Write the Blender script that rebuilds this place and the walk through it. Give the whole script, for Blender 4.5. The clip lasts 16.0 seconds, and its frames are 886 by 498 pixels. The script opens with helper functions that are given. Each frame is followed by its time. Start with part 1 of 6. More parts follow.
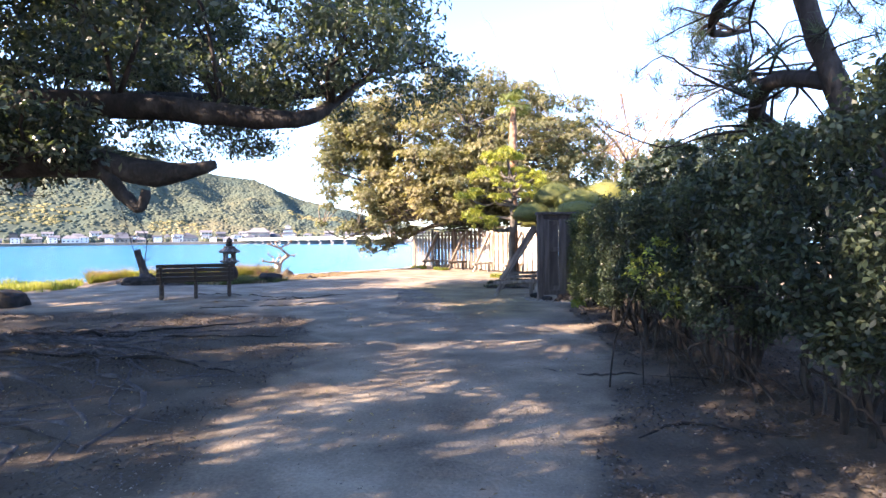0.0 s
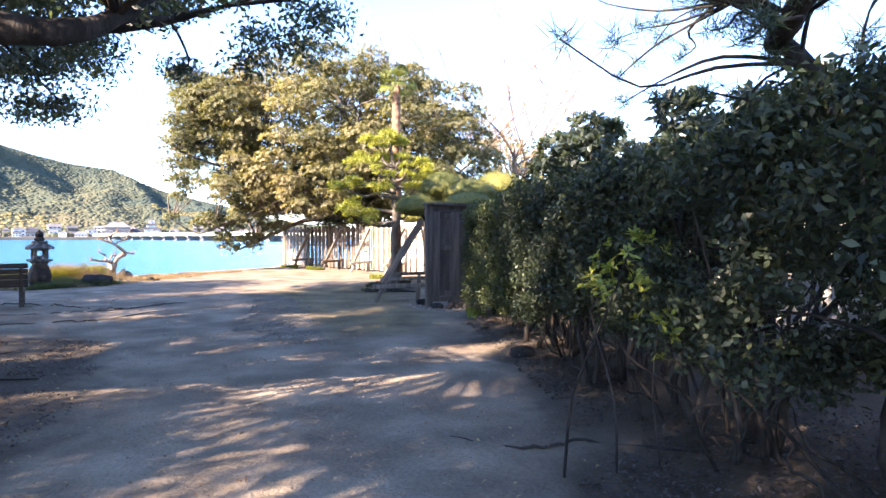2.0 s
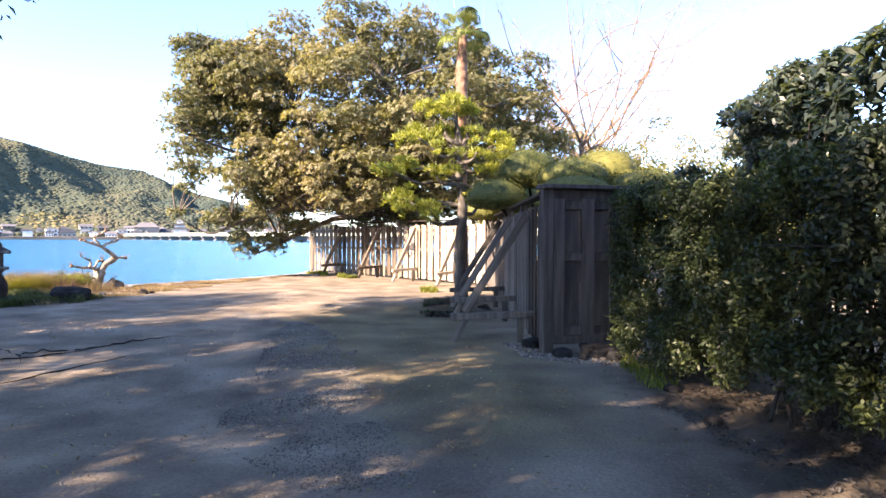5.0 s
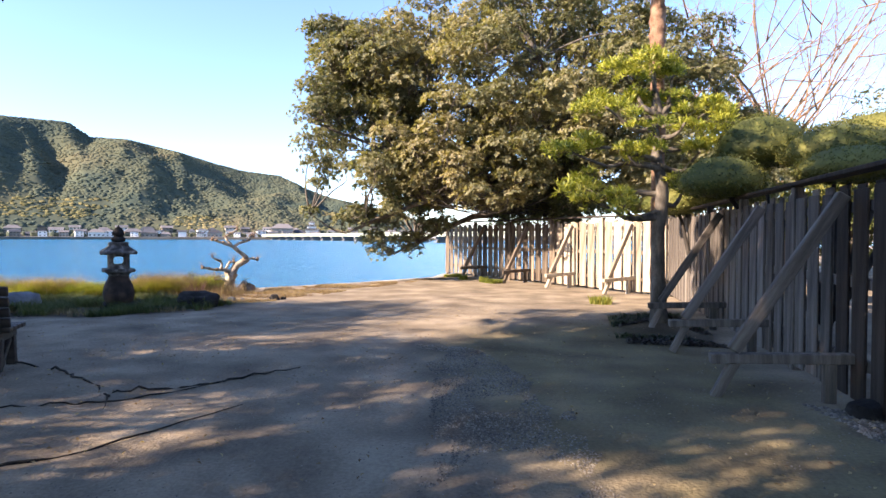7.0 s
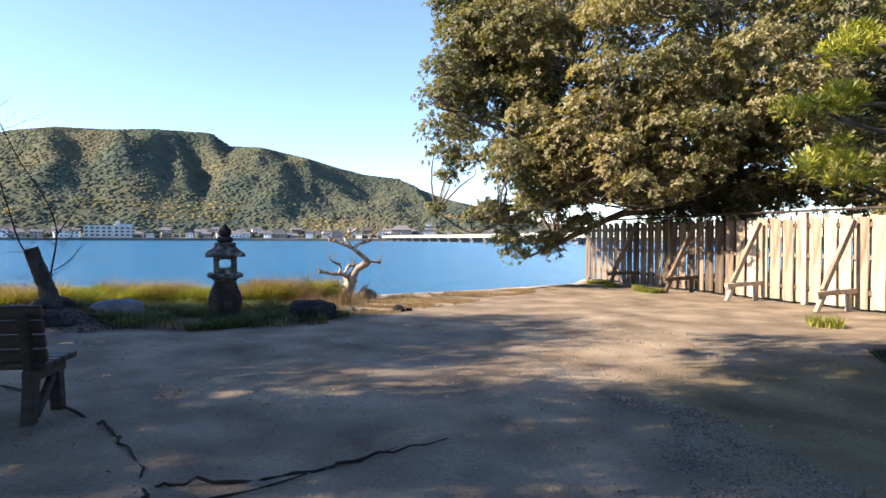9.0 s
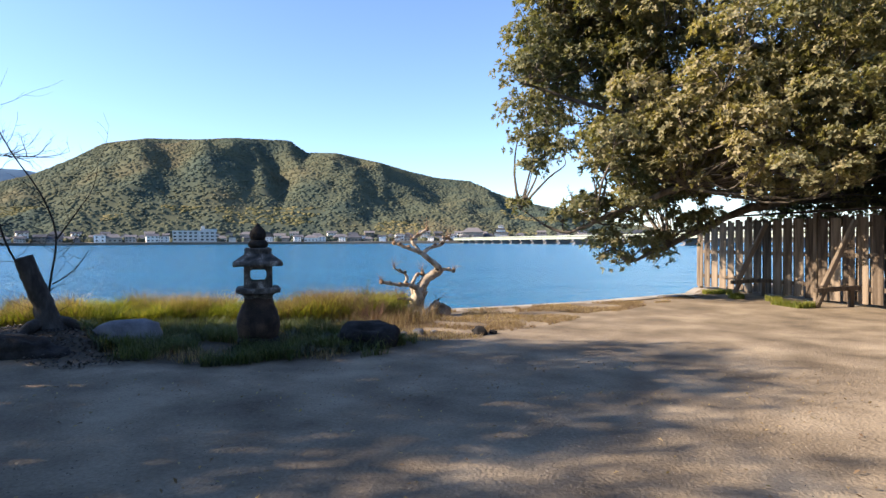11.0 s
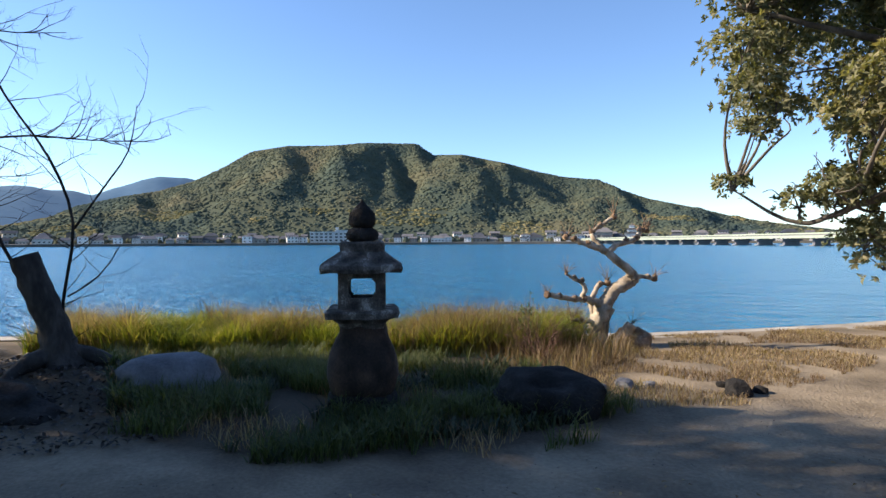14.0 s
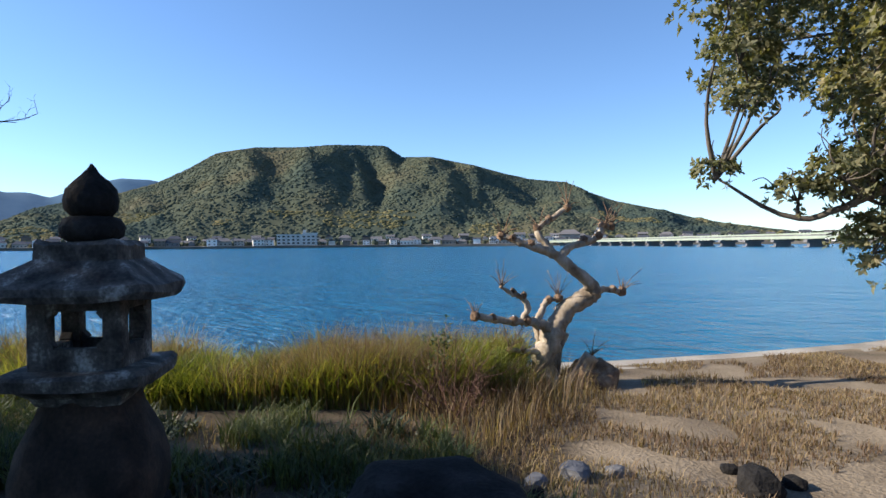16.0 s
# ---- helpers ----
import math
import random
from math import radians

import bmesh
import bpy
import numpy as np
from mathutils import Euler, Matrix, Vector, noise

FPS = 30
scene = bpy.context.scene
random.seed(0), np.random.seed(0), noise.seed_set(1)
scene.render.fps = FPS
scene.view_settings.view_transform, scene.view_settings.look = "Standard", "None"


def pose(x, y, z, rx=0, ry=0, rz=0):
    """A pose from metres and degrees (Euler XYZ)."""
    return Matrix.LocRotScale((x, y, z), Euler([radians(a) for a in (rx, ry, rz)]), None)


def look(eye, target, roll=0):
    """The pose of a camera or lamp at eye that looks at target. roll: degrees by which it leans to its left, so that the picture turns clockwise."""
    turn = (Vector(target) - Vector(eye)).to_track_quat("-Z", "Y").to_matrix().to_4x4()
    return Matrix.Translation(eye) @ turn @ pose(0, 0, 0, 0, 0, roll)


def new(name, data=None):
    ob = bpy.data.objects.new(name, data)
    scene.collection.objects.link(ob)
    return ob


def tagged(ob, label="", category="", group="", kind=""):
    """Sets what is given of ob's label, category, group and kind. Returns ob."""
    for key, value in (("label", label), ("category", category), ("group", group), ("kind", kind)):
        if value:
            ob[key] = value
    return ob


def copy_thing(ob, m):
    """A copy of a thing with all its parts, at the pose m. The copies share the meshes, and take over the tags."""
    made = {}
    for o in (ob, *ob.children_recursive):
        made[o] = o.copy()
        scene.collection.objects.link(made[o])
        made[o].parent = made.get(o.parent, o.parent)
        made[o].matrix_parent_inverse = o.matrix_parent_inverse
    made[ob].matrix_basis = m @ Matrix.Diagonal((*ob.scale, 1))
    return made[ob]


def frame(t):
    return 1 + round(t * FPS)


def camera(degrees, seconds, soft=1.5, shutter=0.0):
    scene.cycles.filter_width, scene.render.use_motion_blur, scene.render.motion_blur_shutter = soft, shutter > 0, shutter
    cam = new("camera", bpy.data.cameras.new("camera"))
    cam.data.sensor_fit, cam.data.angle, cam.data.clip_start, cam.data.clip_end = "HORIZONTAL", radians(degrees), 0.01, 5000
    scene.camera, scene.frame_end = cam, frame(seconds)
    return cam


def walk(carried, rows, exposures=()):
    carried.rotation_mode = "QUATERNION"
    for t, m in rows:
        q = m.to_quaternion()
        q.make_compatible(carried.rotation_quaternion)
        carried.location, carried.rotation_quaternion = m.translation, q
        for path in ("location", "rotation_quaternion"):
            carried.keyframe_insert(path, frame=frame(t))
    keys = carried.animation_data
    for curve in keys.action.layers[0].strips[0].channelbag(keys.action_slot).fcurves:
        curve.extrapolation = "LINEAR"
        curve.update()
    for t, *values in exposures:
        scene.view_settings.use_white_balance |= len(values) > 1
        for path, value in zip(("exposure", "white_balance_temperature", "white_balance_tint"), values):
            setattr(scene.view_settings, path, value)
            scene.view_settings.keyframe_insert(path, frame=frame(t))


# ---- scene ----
cam = camera(71.7, 16.0)
PATH = [
    (0, (1.605, 0.876, 1.415), (1.431, 2.869, 1.384), -0.5),
    (0.5, (1.624, 1.494, 1.361), (1.662, 3.494, 1.333), 0.0),
    (1, (1.648, 2.168, 1.357), (1.813, 4.161, 1.324), -0.0),
    (1.5, (1.643, 2.816, 1.368), (1.855, 4.805, 1.33), -0.0),
    (2, (1.606, 3.406, 1.368), (1.821, 5.394, 1.328), 0.0),
    (2.5, (1.594, 4.015, 1.344), (1.814, 6.003, 1.306), 0.1),
    (3, (1.467, 4.734, 1.366), (1.689, 6.722, 1.325), 0.1),
    (3.2, (1.402, 5.029, 1.35), (1.625, 7.016, 1.315), 0.3),
    (5.3, (0.694, 8.415, 1.39), (0.782, 10.413, 1.351), 0.1),
    (5.5, (0.563, 8.677, 1.381), (0.607, 10.676, 1.341), 0.2),
    (6, (0.36, 9.342, 1.361), (0.318, 11.341, 1.323), 0.2),
    (6.5, (0.136, 10.002, 1.378), (-0.008, 11.997, 1.338), 0.1),
    (7, (-0.081, 10.606, 1.356), (-0.332, 12.59, 1.319), 0.2),
    (7.5, (-0.355, 11.212, 1.349), (-0.707, 13.18, 1.312), 0.1),
    (8, (-0.614, 11.787, 1.335), (-1.099, 13.727, 1.301), 0.2),
    (8.5, (-0.832, 12.354, 1.327), (-1.367, 14.281, 1.293), 0.1),
    (9, (-1.134, 12.879, 1.329), (-1.751, 14.781, 1.295), 0.2),
    (9.2, (-1.214, 13.078, 1.331), (-1.869, 14.967, 1.302), 0.1),
    (11.5, (-2.502, 15.626, 1.331), (-3.409, 17.408, 1.304), -0.2),
    (12, (-2.801, 15.988, 1.303), (-3.809, 17.715, 1.28), -0.1),
    (12.5, (-3.168, 16.407, 1.3), (-4.256, 18.084, 1.277), -0.0),
    (13, (-3.542, 16.84, 1.282), (-4.687, 18.479, 1.259), -0.1),
    (13.5, (-3.95, 17.401, 1.243), (-5.108, 19.032, 1.221), -0.2),
    (14, (-4.332, 17.86, 1.246), (-5.515, 19.472, 1.223), -0.3),
    (14.5, (-4.576, 18.355, 1.259), (-5.765, 19.963, 1.24), -0.1),
    (15, (-4.79, 18.881, 1.26), (-5.96, 20.503, 1.241), 0.0),
    (15.5, (-4.926, 19.391, 1.266), (-6.083, 21.022, 1.247), 0.0),
    (16, (-4.974, 19.909, 1.229), (-6.076, 21.577, 1.213), -0.5),
]
walk(cam, [(t, look(eye, target, roll)) for t, eye, target, roll in PATH],
     exposures=[(0, 3.05, 7000, 25), (3, 3.02, 7150, 25), (6, 2.36, 7300, 23), (9, 1.86, 7250, 18), (12, 1.47, 7100, 14.5), (14.5, 1.19, 6750, 11), (16, 1.02, 6450, 10)])

# ---- world and sun ----
SUN_ELEV, SUN_AZ = 29.0, 236.5
world = bpy.data.worlds.new("sky")
scene.world = world
world.use_nodes = True
wn = world.node_tree.nodes
sky = wn.new("ShaderNodeTexSky")
sky.sky_type, sky.sun_disc = "NISHITA", False
sky.sun_elevation, sky.sun_rotation = radians(SUN_ELEV), radians(SUN_AZ)
sky.air_density, sky.dust_density, sky.ozone_density = 0.88, 0.05, 5.8
wn["Background"].inputs["Strength"].default_value = 0.11
world.node_tree.links.new(sky.outputs[0], wn["Background"].inputs["Color"])
sun = new("sun", bpy.data.lights.new("sun", "SUN"))
sun.data.energy, sun.data.angle, sun.data.color = 4.6, radians(0.55), (1.0, 0.87, 0.70)
SUN_DIR = Vector((math.sin(radians(SUN_AZ)) * math.cos(radians(SUN_ELEV)), math.cos(radians(SUN_AZ)) * math.cos(radians(SUN_ELEV)), math.sin(radians(SUN_ELEV))))
sun.matrix_world = look(SUN_DIR * 50, (0, 0, 0))


# ---- materials ----
def mat(name, colors, scale=4.0, rough=0.8, bump=0.3, detail=8.0, fine=40.0, metal=0.0, stretch=(1, 1, 1), spec=0.4, bump_dist=0.01, isl=0.0, trans=0.0, obj=0.0):
    """Two scales of noise over a ramp of base colours, with bump; isl, obj: share of variation by island or object; trans: thin leaf light."""
    m = bpy.data.materials.new(name)
    m.use_nodes = True
    nt = m.node_tree
    N, L = nt.nodes, nt.links
    b = N["Principled BSDF"]
    tc, mp = N.new("ShaderNodeTexCoord"), N.new("ShaderNodeMapping")
    mp.inputs["Scale"].default_value = stretch
    L.new(tc.outputs["Object"], mp.inputs[0])
    n1, n2 = N.new("ShaderNodeTexNoise"), N.new("ShaderNodeTexNoise")
    n1.inputs["Scale"].default_value, n1.inputs["Detail"].default_value = scale, detail
    n2.inputs["Scale"].default_value, n2.inputs["Detail"].default_value = fine, 4.0
    L.new(mp.outputs[0], n1.inputs[0])
    L.new(mp.outputs[0], n2.inputs[0])
    mix = N.new("ShaderNodeMath")
    mix.operation = "MULTIPLY_ADD"
    L.new(n2.outputs[0], mix.inputs[0])
    mix.inputs[1].default_value = 0.35
    L.new(n1.outputs[0], mix.inputs[2])
    sub = N.new("ShaderNodeMath")
    sub.operation = "SUBTRACT"
    L.new(mix.outputs[0], sub.inputs[0])
    sub.inputs[1].default_value = 0.17
    last = sub
    for amount, node, out in ((isl, "ShaderNodeNewGeometry", "Random Per Island"), (obj, "ShaderNodeObjectInfo", "Random")):
        if amount:
            g, ma = N.new(node), N.new("ShaderNodeMath")
            ma.operation = "MULTIPLY_ADD"
            L.new(g.outputs[out], ma.inputs[0])
            ma.inputs[1].default_value = amount
            L.new(last.outputs[0], ma.inputs[2])
            s2 = N.new("ShaderNodeMath")
            s2.operation = "SUBTRACT"
            L.new(ma.outputs[0], s2.inputs[0])
            s2.inputs[1].default_value = amount * 0.5
            last = s2
    r = N.new("ShaderNodeValToRGB")
    r.color_ramp.elements.remove(r.color_ramp.elements[1])
    for i, c in enumerate(colors):
        p = 0.25 + 0.5 * i / max(1, len(colors) - 1)
        e = r.color_ramp.elements[0] if i == 0 else r.color_ramp.elements.new(p)
        e.position, e.color = p, (*c, 1)
    L.new(last.outputs[0], r.inputs[0])
    L.new(r.outputs[0], b.inputs["Base Color"])
    b.inputs["Roughness"].default_value, b.inputs["Metallic"].default_value = rough, metal
    b.inputs["Specular IOR Level"].default_value = spec
    if bump:
        bp = N.new("ShaderNodeBump")
        bp.inputs["Strength"].default_value, bp.inputs["Distance"].default_value = bump, bump_dist
        L.new(mix.outputs[0], bp.inputs["Height"])
        L.new(bp.outputs[0], b.inputs["Normal"])
    if trans:
        tr, mx = N.new("ShaderNodeBsdfTranslucent"), N.new("ShaderNodeMixShader")
        br = N.new("ShaderNodeMixRGB")
        br.blend_type, br.inputs[0].default_value, br.inputs[2].default_value = "MULTIPLY", 1.0, (1.5, 1.5, 0.6, 1)
        L.new(r.outputs[0], br.inputs[1])
        L.new(br.outputs[0], tr.inputs[0])
        mx.inputs[0].default_value = trans
        L.new(b.outputs[0], mx.inputs[1])
        L.new(tr.outputs[0], mx.inputs[2])
        L.new(mx.outputs[0], N["Material Output"].inputs[0])
    return m


M_EARTH = mat("packed_sandy_earth", [(0.095, 0.077, 0.058), (0.205, 0.168, 0.124), (0.33, 0.278, 0.207)], 1.3, 0.95, 1.0, 14, 38, spec=0.15, bump_dist=0.04)
nt = M_EARTH.node_tree
ramp = next(n for n in nt.nodes if n.type == "VALTORGB")
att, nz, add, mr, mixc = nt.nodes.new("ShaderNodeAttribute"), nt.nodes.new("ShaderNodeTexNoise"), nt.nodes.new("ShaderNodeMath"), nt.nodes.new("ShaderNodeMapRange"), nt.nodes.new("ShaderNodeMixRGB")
att.attribute_name = "soil_shade"
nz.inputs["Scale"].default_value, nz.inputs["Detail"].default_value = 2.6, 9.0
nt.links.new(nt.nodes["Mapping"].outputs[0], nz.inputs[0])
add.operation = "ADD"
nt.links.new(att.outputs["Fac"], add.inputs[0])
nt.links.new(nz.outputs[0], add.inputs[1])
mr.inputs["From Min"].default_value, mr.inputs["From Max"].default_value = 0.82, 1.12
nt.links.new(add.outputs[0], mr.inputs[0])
# soil, litter and the hedge strip's shade are multiplied into the earth colour
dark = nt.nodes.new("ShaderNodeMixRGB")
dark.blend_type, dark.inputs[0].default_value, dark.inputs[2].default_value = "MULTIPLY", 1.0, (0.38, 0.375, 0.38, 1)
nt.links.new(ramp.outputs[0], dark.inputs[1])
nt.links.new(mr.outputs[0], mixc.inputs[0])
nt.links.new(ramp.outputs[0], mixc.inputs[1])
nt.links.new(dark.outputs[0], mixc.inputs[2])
att2, add2, mr2, mix2, olive = nt.nodes.new("ShaderNodeAttribute"), nt.nodes.new("ShaderNodeMath"), nt.nodes.new("ShaderNodeMapRange"), nt.nodes.new("ShaderNodeMixRGB"), nt.nodes.new("ShaderNodeMixRGB")
att2.attribute_name = "moss"
nt.links.new(att2.outputs["Fac"], add2.inputs[0])
nt.links.new(nz.outputs[0], add2.inputs[1])
mr2.inputs["From Min"].default_value, mr2.inputs["From Max"].default_value = 0.7, 1.6
nt.links.new(add2.outputs[0], mr2.inputs[0])
olive.blend_type, olive.inputs[0].default_value, olive.inputs[2].default_value = "MULTIPLY", 1.0, (0.76, 0.745, 0.55, 1)
nt.links.new(mixc.outputs[0], olive.inputs[1])
nt.links.new(mr2.outputs[0], mix2.inputs[0])
nt.links.new(mixc.outputs[0], mix2.inputs[1])
nt.links.new(olive.outputs[0], mix2.inputs[2])
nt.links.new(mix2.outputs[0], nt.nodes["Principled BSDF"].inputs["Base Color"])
M_STONE = mat("weathered_granite", [(0.018, 0.017, 0.017), (0.055, 0.05, 0.046), (0.125, 0.115, 0.105), (0.42, 0.42, 0.40)], 9, 0.9, 0.7, 10, 70, spec=0.25)
M_STONE_DARK = mat("dark_stone", [(0.009, 0.009, 0.009), (0.022, 0.021, 0.021), (0.048, 0.046, 0.045)], 5, 0.95, 1.0, 10, 50, spec=0.15, bump_dist=0.03)
M_STONE_GREY = mat("grey_boulder", [(0.085, 0.088, 0.096), (0.16, 0.165, 0.18), (0.25, 0.255, 0.27)], 4, 0.95, 0.9, 10, 50, spec=0.15, bump_dist=0.03)
M_REDSTONE = mat("reddish_stone", [(0.012, 0.011, 0.011), (0.04, 0.03, 0.025), (0.10, 0.065, 0.05)], 6, 0.9, 0.8, 10, 60, spec=0.25)
M_WOOD = mat("grey_weathered_board", [(0.045, 0.034, 0.026), (0.11, 0.086, 0.065), (0.21, 0.17, 0.13)], 2.5, 0.85, 0.5, 8, 30, stretch=(6, 6, 0.5), obj=0.35, spec=0.2)
M_WOOD_GREY = mat("dark_grey_weathered_board", [(0.05, 0.045, 0.041), (0.115, 0.10, 0.088), (0.20, 0.18, 0.16)], 2.5, 0.85, 0.5, 8, 30, stretch=(6, 6, 0.5), obj=0.4, spec=0.2)
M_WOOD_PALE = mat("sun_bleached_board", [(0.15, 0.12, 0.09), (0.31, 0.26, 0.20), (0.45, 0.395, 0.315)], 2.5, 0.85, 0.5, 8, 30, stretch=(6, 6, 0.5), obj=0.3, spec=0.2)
M_WOOD_DARK = mat("dark_stained_board", [(0.012, 0.009, 0.007), (0.032, 0.024, 0.020), (0.062, 0.050, 0.042)], 2.5, 0.75, 0.5, 8, 30, stretch=(6, 6, 0.5), obj=0.25, spec=0.25)
M_WOOD_GATE = mat("grey_brown_gate_board", [(0.028, 0.023, 0.021), (0.06, 0.05, 0.046), (0.105, 0.09, 0.082)], 2.5, 0.8, 0.5, 8, 30, stretch=(6, 6, 0.5), obj=0.3, spec=0.25)
M_STUMP = mat("weathered_stump_bark", [(0.022, 0.02, 0.019), (0.05, 0.045, 0.042), (0.10, 0.09, 0.085)], 7, 0.9, 1.0, 10, 40, stretch=(1, 1, 0.4), spec=0.2, bump_dist=0.03)
M_BENCH = mat("brown_bench_wood", [(0.014, 0.010, 0.008), (0.032, 0.023, 0.018), (0.055, 0.042, 0.034)], 3, 0.6, 0.4, 8, 40, stretch=(0.6, 6, 6), spec=0.35)
M_BARK = mat("dark_bark", [(0.010, 0.009, 0.009), (0.025, 0.022, 0.020), (0.058, 0.051, 0.046)], 7, 0.9, 1.0, 10, 40, stretch=(1, 1, 0.4), spec=0.2, bump_dist=0.03)
M_BARK_GREY = mat("grey_bark", [(0.04, 0.034, 0.028), (0.10, 0.088, 0.074), (0.19, 0.17, 0.145)], 7, 0.9, 0.9, 10, 40, stretch=(1, 1, 0.4), spec=0.2, bump_dist=0.02)
M_PALMBARK = mat("orange_palm_fibre", [(0.09, 0.05, 0.032), (0.20, 0.12, 0.08), (0.31, 0.20, 0.14)], 8, 0.9, 1.0, 8, 50, spec=0.2, bump_dist=0.03)
M_DEAD = mat("bleached_bare_wood", [(0.10, 0.072, 0.05), (0.33, 0.275, 0.21), (0.55, 0.49, 0.41)], 9, 0.8, 0.6, 9, 40, stretch=(1, 1, 0.6), spec=0.25)
M_DEADTIP = mat("cut_knotty_wood", [(0.07, 0.045, 0.03), (0.20, 0.13, 0.085), (0.34, 0.25, 0.17)], 14, 0.9, 0.9, 8, 60, spec=0.2)
M_LEAF_BIG = mat("olive_evergreen_leaf", [(0.082, 0.092, 0.054), (0.145, 0.150, 0.086), (0.21, 0.20, 0.118), (0.29, 0.255, 0.155)], 0.35, 0.6, 0, 3, 2.0, isl=0.32, trans=0.35, spec=0.25)
M_LEAF_DARK = mat("dark_evergreen_leaf", [(0.024, 0.040, 0.036), (0.053, 0.075, 0.060), (0.10, 0.12, 0.088)], 0.6, 0.36, 0, 3, 3.0, isl=0.5, trans=0.42, spec=0.5)
M_LEAF_HEDGE = mat("hedge_leaf", [(0.014, 0.024, 0.016), (0.034, 0.051, 0.030), (0.074, 0.094, 0.047)], 0.8, 0.5, 0, 3, 3.0, isl=0.5, trans=0.25, spec=0.35)
# Lighter hedge leaf copy: sun on the gate end is in the colour.
M_LEAF_HEDGE_SUN = mat("sunlit_hedge_leaf", [(0.018, 0.030, 0.013), (0.042, 0.061, 0.023), (0.10, 0.12, 0.042)], 0.8, 0.5, 0, 3, 3.0, isl=0.5, trans=0.3, spec=0.4)
M_LEAF_BRIGHT = mat("bright_yellow_green_leaf", [(0.10, 0.135, 0.022), (0.22, 0.25, 0.045), (0.38, 0.38, 0.085)], 0.8, 0.45, 0, 3, 3.0, isl=0.5, trans=0.4, spec=0.4)
M_LEAF_TOPIARY = mat("clipped_shrub_leaf", [(0.035, 0.05, 0.014), (0.085, 0.10, 0.026), (0.19, 0.185, 0.05)], 0.9, 0.6, 0, 3, 3.0, isl=0.5, trans=0.2, spec=0.3)
M_LEAF_PALM = mat("palm_frond", [(0.06, 0.09, 0.02), (0.12, 0.16, 0.04), (0.22, 0.24, 0.09)], 1, 0.5, 0, 3, 3.0, isl=0.5, trans=0.3)
M_NEEDLE = mat("pine_needles", [(0.012, 0.028, 0.014), (0.03, 0.055, 0.028), (0.06, 0.09, 0.04)], 1, 0.45, 0, 3, 3.0, isl=0.5, trans=0.2)
M_GRASS = mat("green_grass", [(0.07, 0.10, 0.02), (0.16, 0.19, 0.036), (0.34, 0.31, 0.095)], 0.5, 0.55, 0, 3, 2.0, isl=0.5, trans=0.4, spec=0.3)
M_DRY = mat("dry_reddish_grass", [(0.105, 0.068, 0.047), (0.205, 0.145, 0.096), (0.35, 0.275, 0.175)], 0.6, 0.7, 0, 3, 2.0, isl=0.6, trans=0.35, spec=0.2)
M_WEED_LEAF = mat("dull_weed_leaf", [(0.04, 0.06, 0.025), (0.08, 0.10, 0.045), (0.14, 0.15, 0.07)], 2, 0.6, 0, 3, 3.0, isl=0.5, trans=0.3)
M_DRY_TWIG = mat("dry_red_twig", [(0.05, 0.028, 0.022), (0.11, 0.062, 0.048), (0.18, 0.11, 0.085)], 4, 0.85, 0, 3, 20, spec=0.2)
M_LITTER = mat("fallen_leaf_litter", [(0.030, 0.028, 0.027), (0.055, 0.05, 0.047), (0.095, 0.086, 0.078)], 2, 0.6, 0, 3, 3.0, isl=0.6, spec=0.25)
M_GRAVEL = mat("grey_gravel", [(0.09, 0.08, 0.068), (0.16, 0.14, 0.116), (0.25, 0.22, 0.18)], 3, 0.9, 0.4, 5, 50, isl=0.6, spec=0.25)
M_CONCRETE = mat("aged_concrete", [(0.20, 0.19, 0.17), (0.32, 0.30, 0.27), (0.44, 0.42, 0.38)], 1.5, 0.9, 0.4, 8, 30, spec=0.25)
# The bluish dark tones hold some of the haze over the hill.
M_HILL = mat("wooded_hillside", [(0.036, 0.056, 0.056), (0.055, 0.074, 0.060), (0.080, 0.090, 0.062), (0.122, 0.108, 0.070)], 0.0055, 0.95, 0.25, 4, 0.016, spec=0.03, bump_dist=2.0, isl=0.07)
# Haze over the far hills is put into their blue base colour.
M_HILL_FAR = mat("distant_hazy_hills", [(0.05, 0.105, 0.18), (0.07, 0.13, 0.205), (0.095, 0.155, 0.225)], 0.004, 0.95, 0.5, 6, 0.05, spec=0.05, bump_dist=6.0)
M_PLASTER = mat("pale_house_wall", [(0.13, 0.115, 0.10), (0.32, 0.30, 0.27), (0.62, 0.60, 0.57)], 0.05, 0.85, 0, 3, 1.0, obj=0.9)
M_ROOF = mat("grey_tile_roof", [(0.035, 0.04, 0.05), (0.075, 0.08, 0.095), (0.15, 0.145, 0.15)], 0.05, 0.6, 0, 3, 2.0, obj=0.8)
M_GLASS_DARK = mat("dark_window_glass", [(0.02, 0.025, 0.03), (0.04, 0.05, 0.06)], 1, 0.15, 0, 2, 5)
M_WHITE = mat("white_painted_wall", [(0.66, 0.66, 0.65), (0.78, 0.78, 0.77)], 0.3, 0.7, 0.1, 5, 5)
M_PALE_BLOCK = mat("pale_grey_render", [(0.36, 0.36, 0.35), (0.46, 0.46, 0.45), (0.54, 0.54, 0.53)], 0.3, 0.8, 0.1, 5, 5)
M_BRIDGE = mat("pale_green_bridge_paint", [(0.22, 0.28, 0.22), (0.30, 0.36, 0.29), (0.36, 0.40, 0.33)], 0.2, 0.6, 0, 5, 2)
M_RED = mat("red_paint", [(0.55, 0.02, 0.02), (0.65, 0.04, 0.03)], 2, 0.4, 0, 3, 9)

